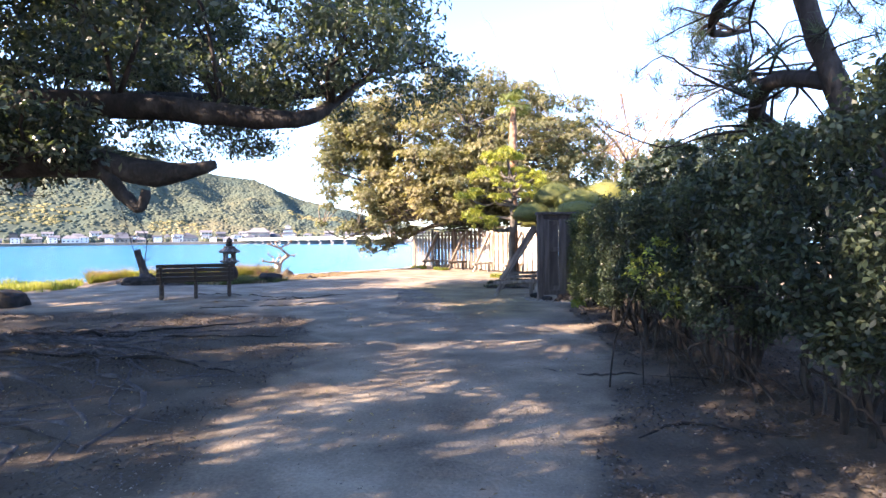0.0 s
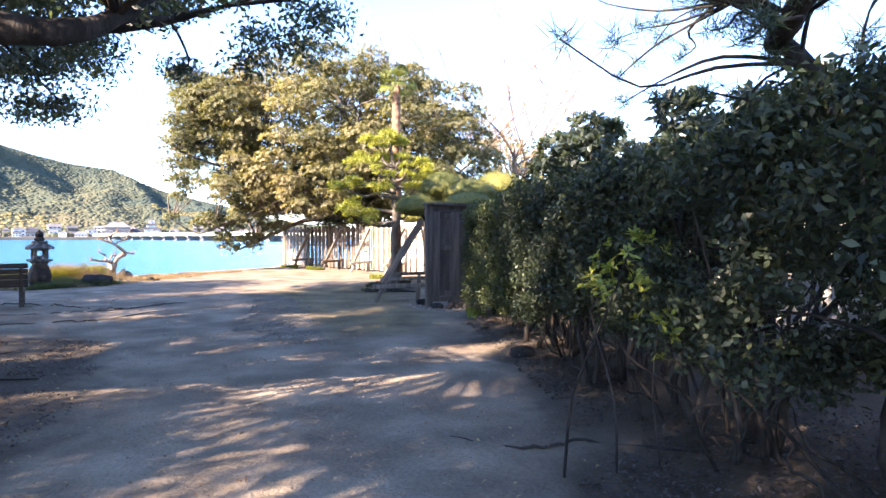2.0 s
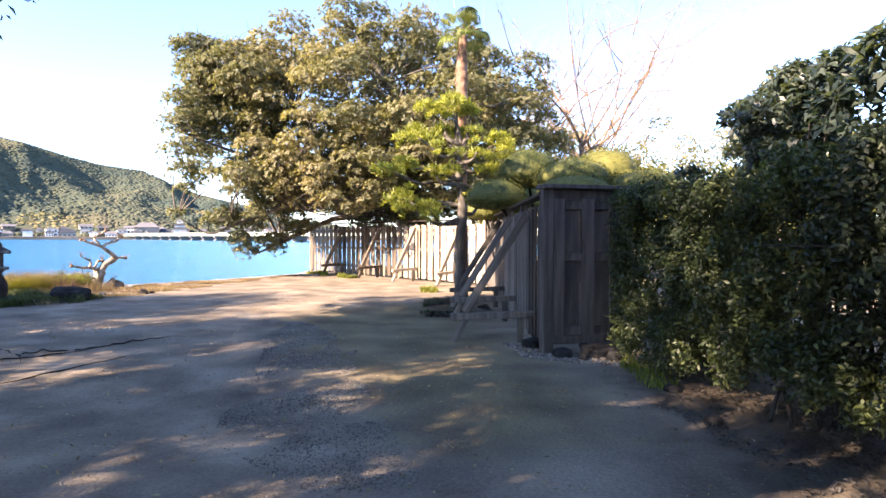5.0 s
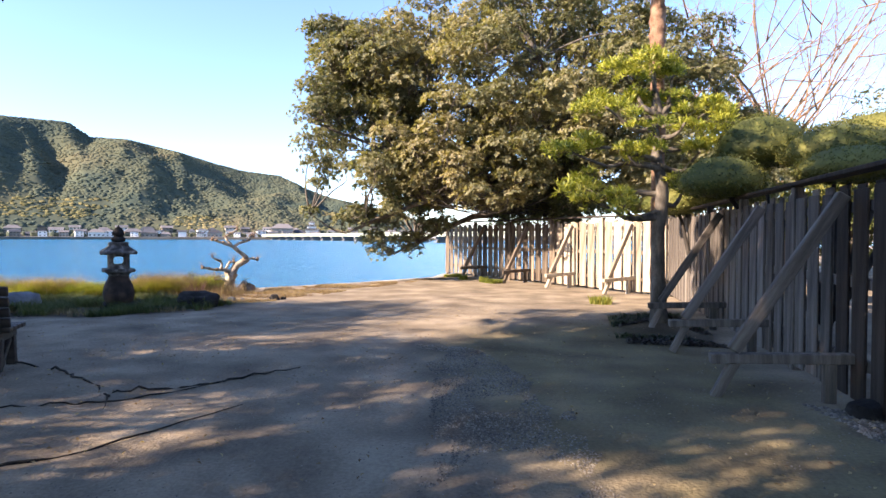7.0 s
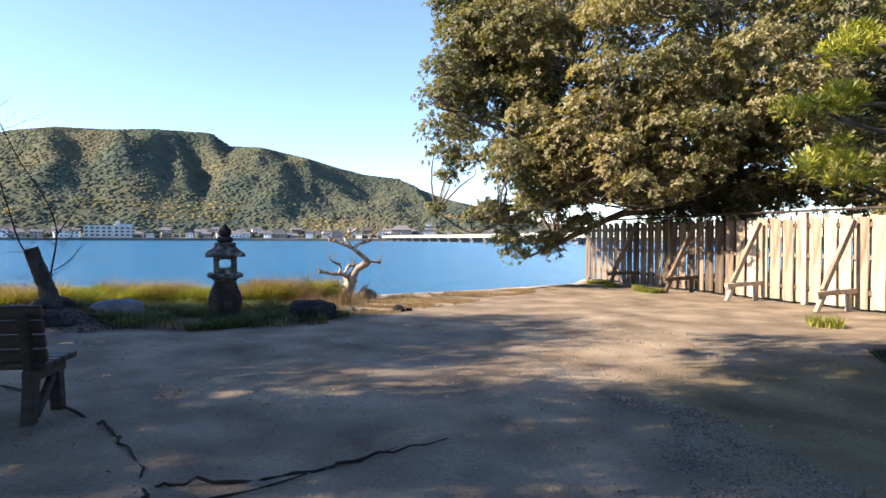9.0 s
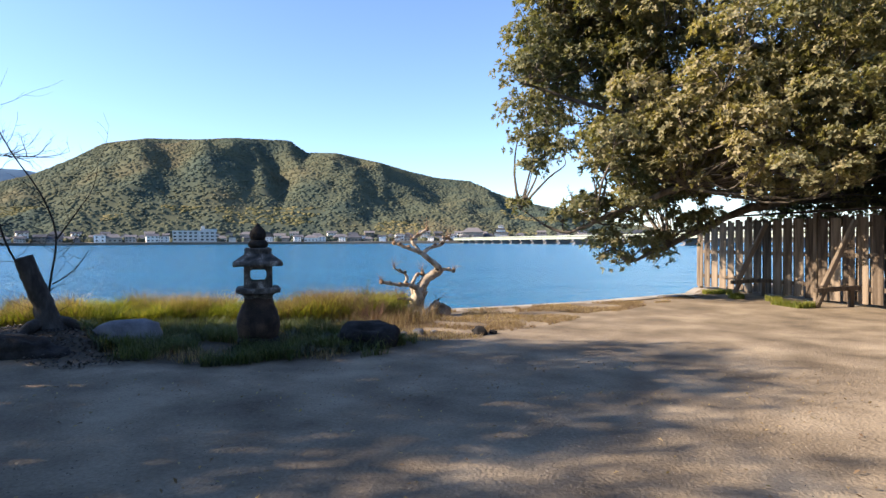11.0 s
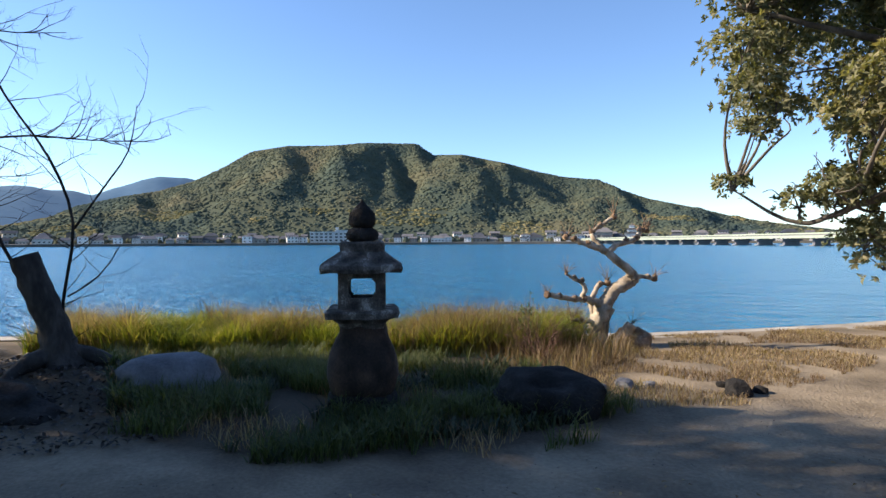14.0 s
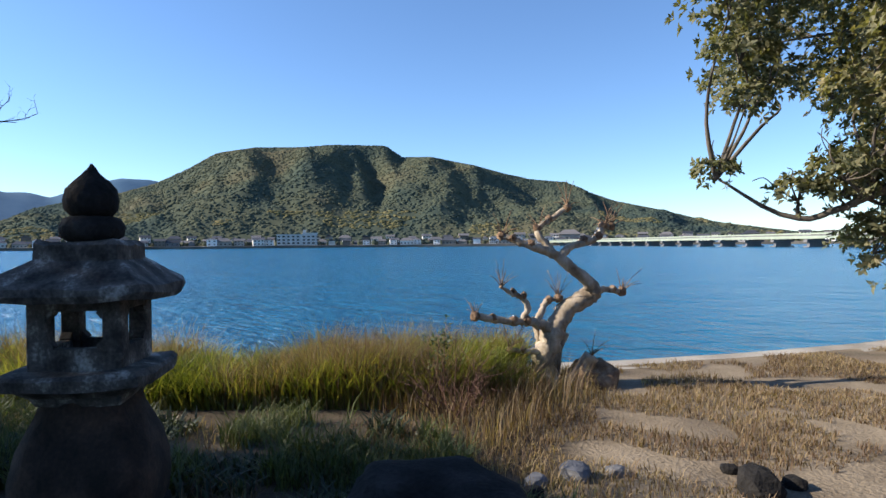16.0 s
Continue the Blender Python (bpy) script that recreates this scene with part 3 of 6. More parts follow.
for i in range(len(az_list) - 1):
    for j in range(13):
        hf.append((i * 14 + j, (i + 1) * 14 + j, (i + 1) * 14 + j + 1, i * 14 + j + 1))
tagged(mesh_part("distant_hill", hv, hf, M_HILL_FAR, smooth=True), "hills far up the bay, haze painted into their pale blue", "hill", kind="structure")

# the built-up bank with its quay
bv, bf = [], []
az_list = np.arange(-30, 120, 1.0)
for a in az_list:
    for r, z in ((SHORE_R, -3), (SHORE_R + 0.5, 0.9), (SHORE_R + 2, 1.0), (SHORE_R + 32, 1.6), (SHORE_R + 60, 6.0), (1600, 6.0)):
        bv.append((*polar(a, r), z))
for i in range(len(az_list) - 1):
    for j in range(5):
        bf.append((i * 6 + j, (i + 1) * 6 + j, (i + 1) * 6 + j + 1, i * 6 + j + 1))
tagged(mesh_part("far_shore_bank", bv, bf, mat("quay_and_bank", [(0.05, 0.048, 0.042), (0.10, 0.094, 0.08), (0.17, 0.155, 0.13)], 0.03, 0.95, 0, 6, 0.4)), "grey quay and flat bank under the houses", "ground", kind="structure")


def house(label, w, d, h, roof_h, hip, wall_mat, storeys, group):
    t = thing("house", (0, 0, 0), label, "house", group)
    bm = bmesh.new()
    add_box(bm, (w, d, h), pose(0, 0, h / 2))
    part("wall", bm, wall_mat, t)
    bm = bmesh.new()
    e, q = 0.8, w * (0.25 if hip else 0.5)
    low = [bm.verts.new((sx * (w / 2 + e), sy * (d / 2 + e), h - 0.1)) for sx, sy in ((-1, -1), (1, -1), (1, 1), (-1, 1))]
    top = [bm.verts.new((sx * (q + (0 if hip else e)), 0, h + roof_h)) for sx in (-1, 1)]
    for f in ((low[0], low[1], top[1], top[0]), (low[1], low[2], top[1]), (low[2], low[3], top[0], top[1]), (low[3], low[0], top[0]), low[::-1]):
        bm.faces.new(f)
    part("roof", bm, M_ROOF, t)
    for s in range(storeys):
        for i in range(max(2, int(w / 3.2))):
            x = (i + 0.5) / max(2, int(w / 3.2)) * w - w / 2
            bm = bmesh.new()
            add_box(bm, (1.5, 0.16, 1.2), pose(x, -d / 2 - 0.02, 1.6 + s * 2.9))
            part("window", bm, M_GLASS_DARK, t)
    return t


HOUSES = [house("two-storey house with pale walls and grey tiled gable roof", 10, 8, 5.6, 2.2, False, M_PLASTER, 2, "houses on the far shore"),
          house("wide house with dark grey hipped tile roof", 14, 9, 4.2, 3.0, True, M_PLASTER, 1, "houses on the far shore"),
          house("white flat-sided house with low grey roof", 9, 9, 6.2, 1.2, True, M_WHITE, 2, "houses on the far shore"),
          house("low dark-walled boathouse with tiled roof", 12, 7, 3.4, 2.4, False, M_STONE_GREY, 1, "houses on the far shore")]
rnd = random.Random(11)
used = set()
for row, (r0, z0) in enumerate(((610, 1.1), (632, 1.5), (655, 5.0))):
    a = -6.0 + row * 0.4
    while a < 74:
        a += rnd.uniform(0.85, 1.9) * (1 if row == 0 else 1.2)
        if 45.0 < a < 48.6 and row < 2:
            continue
        x, y = polar(a, r0 + rnd.uniform(-3, 4))
        i = rnd.choice((0, 0, 1, 1, 2, 2, 3)) if row < 2 else rnd.choice((0, 1))
        m = pose(x, y, z0, 0, 0, a + rnd.choice((0, 0, 90, 8, -8))) @ Matrix.Scale(rnd.uniform(0.6, 1.05), 4)
        if i not in used:
            HOUSES[i].matrix_basis = m
            used.add(i)
        else:
            c = copy_thing(HOUSES[i], m)
            c.matrix_basis = m

# dark garden trees between the houses
m_ = 1100
az_ = RNG.uniform(-8, 74, m_)
rr_ = RNG.uniform(616, 668, m_)
base = np.array([(*polar(a_, r_), 1.2 + 5.0 * max(0.0, (r_ - 632) / 36)) for a_, r_ in zip(az_, rr_)])
co = base[:, None, :] + (dome[None] * RNG.uniform(1.6, 3.4, m_)[:, None, None] * RNG.uniform(0.75, 1.25, (m_, 13, 1)) + np.array([0, 0, 1.2])) * np.array([1, 1, 1.0])
ft = bpy.data.meshes.new("shore_trees")
ft.from_pydata(co.reshape(-1, 3).tolist(), [], (np.arange(m_)[:, None, None] * 13 + np.array(tri)[None]).reshape(-1, 3).tolist())
ft.materials.append(M_HILL)
tagged(new("shore_trees", ft), "dark garden trees between the houses on the far shore", "woods", kind="stuff")

# white public building on the quay
x, y = polar(46.8, 614)
blk = thing("apartment_building", (x, y, 1.2), "long pale grey three-storey block with rows of windows", "building", rz=46.8)
for name, size, at in (("wall", (24, 12, 10), (-6, 0, 5.0)), ("wall", (14, 12, 11.5), (13, 1, 5.7)), ("roof", (25, 13, 0.6), (-6, 0, 10.3)), ("roof", (15, 13, 0.6), (13, 1, 11.8)), ("water_tank", (3, 3, 3), (8, 0, 13.4))):
    bm = bmesh.new()
    add_box(bm, size, pose(*at))
    part(name, bm, M_PALE_BLOCK, blk)
for s in range(3):
    for i in range(9):
        bm = bmesh.new()
        add_box(bm, (2.4, 0.3, 1.5), pose(-16 + i * 4.4 + (1.2 if i > 4 else 0), -6.1 + (1.0 if i > 4 else 0), 2.2 + s * 3.1))
        part("window", bm, M_GLASS_DARK, blk)

# castle-like hall with stacked roofs, and a temple roof
x, y = polar(19.2, 640)
hall = thing("castle_tower", (x, y, 5), "white castle keep with stacked dark tiled roofs", "castle", rz=19)
hall.scale = (0.62, 0.62, 0.62)
for i, (w, h0, h1) in enumerate(((22, 0, 6), (15, 8, 12), (9, 14, 18))):
    bm = bmesh.new()
    add_box(bm, (w, w * 0.8, h1 - h0 + 2), pose(0, 0, (h0 + h1) / 2))
    part("wall", bm, M_WHITE, hall)
    bm = bmesh.new()
    bmesh.ops.create_cone(bm, cap_ends=True, segments=4, radius1=w * 0.86, radius2=w * (0.42 if i < 2 else 0.05), depth=3.2, matrix=Matrix.Translation((0, 0, h1 + 1.6)) @ Matrix.Diagonal((1, 0.85, 1, 1)) @ Matrix.Rotation(radians(45), 4, "Z"))
    part("roof", bm, M_ROOF, hall)
x, y = polar(21.8, 634)
copy_thing(HOUSES[1], pose(x, y, 4, 0, 0, 20)).matrix_basis = pose(x, y, 4, 0, 0, 20) @ Matrix.Scale(1.5, 4)

# lattice tower on the slope
x, y = polar(42.6, 900)
pyl = thing("transmission_tower", (x, y, 64), "grey steel lattice tower on the wooded slope", "pylon")
tb = Tubes()
for sx in (-1, 1):
    for sy in (-1, 1):
        tb.add([(sx * 4, sy * 4, -12), (sx * 0.6, sy * 0.6, 36)], [0.35, 0.25], 4, 1, 0)
for z in range(0, 33, 6):
    w = 4 - 3.4 * (z + 12) / 48
    w2 = 4 - 3.4 * (z + 18) / 48
    tb.add([(-w, -w, z), (w2, -w2, z + 6)], [0.18, 0.18], 4, 1, 0)
    tb.add([(w, -w, z), (-w2, -w2, z + 6)], [0.18, 0.18], 4, 1, 0)
for z in (22, 28, 34):
    tb.add([(-6, 0, z), (6, 0, z)], [0.25, 0.25], 4, 1, 0)
tb.make("lattice", M_CONCRETE, pyl)

# road bridge
A, B = Vector((-246, 582, 3.0)), Vector((70, 205, 3.4))
bridge = thing("road_bridge", (0, 0, 0), "long low pale green girder bridge on concrete piers", "bridge")
beam("deck", A, B, 9.0, 0.7, M_STONE_GREY, bridge, "grey concrete deck", 0.0)
side = (B - A).cross(Vector((0, 0, 1))).normalized()
for s in (-1, 1):
    o = side * 4.4 * s
    beam("girder", A + o + Vector((0, 0, -0.6)), B + o + Vector((0, 0, -0.6)), 0.5, 1.1, M_BRIDGE, bridge, "pale green steel girder", 0.0)
    beam("railing", A + o + Vector((0, 0, 0.9)), B + o + Vector((0, 0, 0.9)), 0.2, 0.5, M_BRIDGE, bridge, "", 0.0)
n_pier = 24
for i in range(n_pier):
    p = A.lerp(B, (i + 0.5) / n_pier)
    bm = bmesh.new()
    ang = math.degrees(math.atan2(side.y, side.x))
    add_box(bm, (9.5, 2.2, 1.0), pose(p.x, p.y, 1.35, 0, 0, ang))
    add_box(bm, (7.0, 1.6, 5.4), pose(p.x, p.y, -1.8, 0, 0, ang))
    add_box(bm, (9.0, 3.2, 1.0), pose(p.x, p.y, WATER_Z, 0, 0, ang))
    part("pier", bm, M_STONE_GREY, bridge)


# ---- wooden fences ----
GATE, CORNER, FAR_END = Vector((2.61, 15.24, 0)), Vector((3.37, 25.3, 0)), Vector((-2.83, 33.6, 0))
FENCE_H = 1.92


def board_fence(name, a, b, label, pick, pitch=0.16):
    """Upright boards in two staggered layers on rails, with posts and a cap."""
    f = thing(name, a, label, "fence", rz=math.degrees(math.atan2(b.y - a.y, b.x - a.x)))
    L = (b - a).length
    for z in (0.35, 1.0, 1.62):
        box("rail", (L, 0.045, 0.09), pose(L / 2, 0, z), pick(0.5), f, "", 0.006)
    box("cap", (L + 0.1, 0.16, 0.04), pose(L / 2, 0, FENCE_H, 0, 0, 0), M_WOOD_DARK, f, "thin weathered cap board")
    n = int(L / 1.85)
    for i in range(n + 1):
        box("post", (0.10, 0.10, FENCE_H - 0.03), pose(min(L - 0.06, 0.06 + i * L / n), 0.0, (FENCE_H - 0.03) / 2), pick((i + 0.2) / n), f)
    k = int(L / pitch)
    shared = {}
    for i in range(k):
        x = (i + 0.5) * L / k
        m = pick(i / k)
        back = i % 2
        h = FENCE_H - 0.16 - (0.05 if back else 0)
        key = (m.name, back, i % 3)
        q = pose(x, 0.036 if back else -0.036, 0.06 + h / 2 + rnd.uniform(-0.02, 0.02), 0, rnd.uniform(-0.5, 0.5), rnd.uniform(-1.5, 1.5))
        w = (0.165, 0.15, 0.158)[i % 3]
        if key not in shared:
            shared[key] = box("board", (w if not back else w * 1.5, 0.018, h), q, m, f, "", 0.003, 0.004)
        else:
            o = new("board", shared[key].data)
            o.parent, o.matrix_basis = f, q
    return f


def brace_frame(at, fence_dir, label, material, reach=0.98, h=1.72, group="fence braces"):
    """A slanting prop on a low sleeper beam with two short legs, against the fence; x points out of the fence."""
    t = thing("fence_brace", at, label, "brace", group, math.degrees(math.atan2(fence_dir.y, fence_dir.x)))
    box("sleeper", (reach + 0.15, 0.10, 0.085), pose(reach / 2 + 0.03, 0, 0.36, 0, 2.0), material, t, "", 0.008)
    beam("prop", (reach - 0.08, 0.0, 0.41), (0.08, 0.02, h), 0.075, 0.105, material, t)
    beam("leg", (reach + 0.06, -0.02, 0.0), (reach - 0.1, 0.0, 0.33), 0.085, 0.085, material, t)
    box("leg", (0.09, 0.08, 0.34), pose(0.16, 0, 0.16), material, t)
    return t


side = board_fence("board_fence", GATE + Vector((0, 0.08, 0)), CORNER, "tall grey weathered board fence with staggered upright boards", lambda u: M_WOOD_GREY if u > 0.10 else M_WOOD_DARK)
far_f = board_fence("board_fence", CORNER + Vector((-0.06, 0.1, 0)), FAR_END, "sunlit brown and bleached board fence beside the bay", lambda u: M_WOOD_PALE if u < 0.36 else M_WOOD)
for y in (15.98, 18.15, 20.1):
    u = (y - GATE.y) / (CORNER.y - GATE.y)
    p = GATE.lerp(CORNER, u) + Vector((-0.06, 0, 0))
    brace_frame(p, Vector((-1, 0.075, 0)), "grey timber prop on a low sleeper leaning on the fence", M_WOOD_GREY)
fd = (FAR_END - CORNER).normalized()
fo = Vector((-fd.y, fd.x, 0))
if fo.x > 0:
    fo = -fo
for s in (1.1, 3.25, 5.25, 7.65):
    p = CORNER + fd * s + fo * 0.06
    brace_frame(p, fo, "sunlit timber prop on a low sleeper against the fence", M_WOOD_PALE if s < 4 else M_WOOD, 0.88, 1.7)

# dark board gate that closes the end of the fence towards the path
gate = thing("gate", (GATE.x, GATE.y, 0), "closed dark wooden gate panel with weathered posts and a flat cap", "gate", rz=10.0)
GW = 1.04
for x, h, w in ((0.0, 1.98, 0.13), (GW, 1.9, 0.13)):
    box("post", (w, w, h), pose(x, 0, h / 2), M_WOOD_GATE if x == 0 else M_WOOD, gate, "", 0.01)
box("cap", (GW + 0.34, 0.30, 0.05), pose(GW / 2 + 0.09, 0, 2.0), M_WOOD_GATE, gate)
box("beam", (GW + 0.1, 0.08, 0.13), pose(GW / 2, 0, 1.9), M_WOOD_GATE, gate)
box("sill", (GW, 0.10, 0.10), pose(GW / 2, 0, 0.16), M_WOOD_GATE, gate)
for x, w in ((0.14, 0.14), (0.52, 0.17), (0.90, 0.14)):
    box("stile", (w, 0.05, 1.66), pose(x, -0.03, 1.03), M_WOOD_GATE, gate)
for z in (0.27, 1.16, 1.78):
    for x in (0.322, 0.718):
        box("crossbar", (0.226, 0.04, 0.10), pose(x, -0.028, z), M_WOOD_GATE, gate)
for x in (0.322, 0.718):
    for z, h in ((0.71, 0.84), (1.47, 0.55)):
        box("panel", (0.226, 0.018, h), pose(x, 0.0, z), M_WOOD_GATE, gate)
rock("stepping_stone", (GATE.x + 0.62, GATE.y - 0.2, 0.05), (0.26, 0.15, 0.10), M_STONE_DARK, "dark stone block before the gate", "stone", 20, 5)

# ---- bench ----
bench = thing("park_bench", (-5.97, 15.75, ground_z(-5.97, 15.75)), "dark brown slatted timber bench facing the water", "bench", rz=26.0)
BL = 1.82
for x in (-0.80, 0.0, 0.80):
    box("bearer", (0.07, 0.52, 0.09), pose(x, 0.2, 0.36), M_BENCH, bench, "", 0.008)
    beam("leg", (x, -0.04, -0.03), (x, 0.01, 0.34), 0.085, 0.085, M_BENCH, bench)
    beam("leg", (x, 0.41, -0.03), (x, 0.36, 0.34), 0.085, 0.085, M_BENCH, bench)
    beam("brace", (x, 0.06, 0.06), (x, 0.32, 0.31), 0.05, 0.06, M_BENCH, bench)
    beam("back_support", (x, 0.0, 0.32), (x, -0.11, 0.82), 0.06, 0.07, M_BENCH, bench)
for i in range(4):
    box("seat_slat", (BL, 0.115, 0.05), pose(0, 0.04 + 0.125 * i, 0.432), M_BENCH, bench, "", 0.008)
for i in range(4):
    box("back_slat", (BL, 0.035, 0.098), pose(0, 0.005 - 0.024 * i, 0.505 + 0.106 * i, 13), M_BENCH, bench, "", 0.008)

# ---- stone lantern ----
lan = thing("stone_lantern", (-7.53, 21.2, 0.03), "old lichen-spotted stone garden lantern with curved roof", "lantern", rz=41)
lan.scale = (0.85, 0.85, 0.985)


def square_loft(profile, corner_lift=0.0, sub=4, jitter=0.006, soft=0.0):
    """A square stack of rings (half width, z), with corners that rise by corner_lift where the ring is wide."""
    bm = bmesh.new()
    wmax = max(w for w, z in profile)
    rings = []
    for w, z in profile:
        ring = []
        for side_i in range(4):
            for j in range(sub):
                u = -1 + 2 * j / sub
                x, y = (u, -1) if side_i == 0 else (1, u) if side_i == 1 else (-u, 1) if side_i == 2 else (-1, -u)
                r = (0.94 if abs(u) == 1 else 1.0) - soft * u * u
                lift = corner_lift * abs(u) ** 2.5 * (w / wmax) ** 2
                ring.append(bm.verts.new((x * w * r + rnd.uniform(-jitter, jitter), y * w * r + rnd.uniform(-jitter, jitter), z + lift + rnd.uniform(-jitter, jitter))))
        rings.append(ring)
    for a, b_ in zip(rings[:-1], rings[1:]):
        for i in range(len(a)):
            bm.faces.new((a[i], a[(i + 1) % len(a)], b_[(i + 1) % len(a)], b_[i]))
    bm.faces.new(rings[0][::-1])
    bm.faces.new(rings[-1])
    return bm


def round_loft(profile, seg=20, jitter=0.004):
    bm = bmesh.new()
    rings = [[bm.verts.new((r * math.cos(2 * math.pi * i / seg) + rnd.uniform(-jitter, jitter), r * math.sin(2 * math.pi * i / seg) + rnd.uniform(-jitter, jitter), z)) for i in range(seg)] for r, z in profile]
    for a, b_ in zip(rings[:-1], rings[1:]):
        for i in range(seg):
            bm.faces.new((a[i], a[(i + 1) % seg], b_[(i + 1) % seg], b_[i]))
    bm.faces.new(rings[0][::-1])
    bm.faces.new(rings[-1])
    return bm


part("foot", square_loft([(0.29, -0.05), (0.29, 0.09), (0.25, 0.12)], 0, 4, 0.015), M_STONE_DARK, lan, "dark foot slab")
part("shaft", square_loft([(0.25, 0.09), (0.285, 0.15), (0.305, 0.24), (0.30, 0.33), (0.275, 0.42), (0.235, 0.50), (0.205, 0.56), (0.195, 0.62)], 0, 8, 0.01, 0.13), M_REDSTONE, lan, "swelling stone shaft with a reddish worn face", True)
part("platform", square_loft([(0.19, 0.60), (0.21, 0.635), (0.26, 0.668), (0.312, 0.676), (0.318, 0.718), (0.30, 0.736), (0.18, 0.742)], 0.008, 4, 0.005), M_STONE, lan)
bm = bmesh.new()
fb, z0, z1 = 0.2, 0.736, 1.02
for sx in (-1, 1):
    for sy in (-1, 1):
        add_box(bm, (0.085, 0.085, z1 - z0), pose(sx * (fb - 0.042), sy * (fb - 0.042), (z0 + z1) / 2), 0.006)
for q in range(4):
    for z, h in ((z0 + 0.045, 0.09), (z1 - 0.025, 0.05)):
        add_box(bm, (0.24, 0.055, h), pose(0, 0, 0, 0, 0, 90 * q) @ pose(0, -(fb - 0.03), z), 0.004)
    for sx in (-1, 1):
        for z in (z0 + 0.097, z1 - 0.057):
            add_box(bm, (0.035, 0.05, 0.035), pose(0, 0, 0, 0, 0, 90 * q) @ pose(sx * 0.113, -(fb - 0.03), z, 0, 45, 0))
part("fire_box", bm, M_STONE, lan, "square light chamber with an opening on each side")
part("roof", square_loft([(0.17, 1.01), (0.34, 1.005), (0.352, 1.03), (0.345, 1.06), (0.285, 1.10), (0.225, 1.14), (0.19, 1.165), (0.192, 1.225), (0.17, 1.24)], 0.022, 6, 0.006), M_STONE, lan, "curved roof stone with pale lichen patches")
part("lotus_ring", round_loft([(0.09, 1.235), (0.135, 1.26), (0.142, 1.30), (0.12, 1.335), (0.085, 1.345)]), M_STONE_DARK, lan, "dark ring under the jewel", True)
part("jewel", round_loft([(0.085, 1.34), (0.112, 1.37), (0.12, 1.41), (0.108, 1.455), (0.075, 1.49), (0.04, 1.515), (0.014, 1.545), (0.004, 1.56)]), M_STONE_DARK, lan, "dark onion-shaped finial", True)

# ---- rocks ----
rock("boulder", (-6.42, 22.0, 0.0), (0.40, 0.30, 0.27), M_STONE_DARK, "dark rounded boulder in the grass edge", "rock", 35, 3)
rock("boulder", (-9.05, 20.5, 0.08), (0.40, 0.24, 0.25), M_STONE_GREY, "flat blue-grey boulder beside the lantern", "rock", 50, 8, 3, 0.3)
rock("boulder", (-9.55, 19.35, 0.05), (0.72, 0.28, 0.24), M_STONE_DARK, "long low dark boulder at the foot of the stump", "rock", 22, 12)
rock("boulder", (-9.35, 13.6, 0.06), (0.45, 0.5, 0.28), M_STONE_DARK, "dark boulder beside the yard", "rock", 10, 21)
for i, (x, y, s) in enumerate(((-6.17, 22.95, 0.07), (-6.0, 23.1, 0.045), (-6.3, 22.75, 0.05), (-5.34, 23.25, 0.10), (-5.2, 23.4, 0.05), (-5.5, 23.45, 0.04), (-6.25, 22.6, 0.05))):
    rock("stone", (x, y, s * 0.4), (s * 1.2, s, s * 0.8), M_STONE_GREY if i < 3 else M_STONE_DARK, "small loose stone on the sand" if i != 3 else "small dark stone on the sand", "stone", i * 40, i + 30, 2, 0.22, "loose stones")
rock("boulder", (4.0, 3.1, 0.05), (0.34, 0.3, 0.2), M_STONE_GREY, "grey boulder at the foot of the hedge", "rock", 0, 41)
for i, (x, y, s) in enumerate(((2.75, 15.0, 0.10), (2.55, 15.6, 0.13), (2.95, 14.85, 0.06), (3.3, 14.75, 0.10), (3.3, 13.3, 0.07), (3.2, 12.4, 0.06), (3.25, 10.2, 0.12))):
    rock("stone", (x, y, s * 0.35), (s * 1.2, s, s * 0.75), M_STONE_DARK, "dark grey stone at the foot of gate and hedge", "stone", i * 33, i + 60, 2, 0.22, "edging stones")

# ---- bleached pruned tree by the water ----
dead = thing("pruned_tree", (-7.16, 24.81, -0.04), "bleached bare pruned tree trunk with twisted limbs", "tree", rz=35.8)
S = 0.00247


def dp(*pts):
    return [((x - 350) * S, d, (722 - y) * S) for x, y, d in pts]


tb = Tubes()
tb.add(dp((360, 745, 0), (352, 690, 0), (345, 630, 0), (368, 545, 0), (395, 495, 0.02), (432, 440, 0.03), (492, 402, 0.02), (522, 378, 0), (492, 338, -0.04), (432, 290, -0.05), (392, 252, -0.05)),
       [0.15, 0.115, 0.10, 0.10, 0.088, 0.08, 0.078, 0.072, 0.05, 0.046, 0.045], 12, 6, 0.17, 0.06)
tb.add(dp((400, 740, -0.03), (430, 705, -0.05), (470, 650, -0.06), (505, 598, -0.08)), [0.10, 0.08, 0.07, 0.065], 10, 4, 0.12)
tb.add(dp((380, 690, 0.10), (395, 640, 0.14), (402, 590, 0.15), (432, 528, 0.13)), [0.07, 0.06, 0.055, 0.05], 9, 4, 0.1)
tb.make("trunk", M_DEAD, dead)
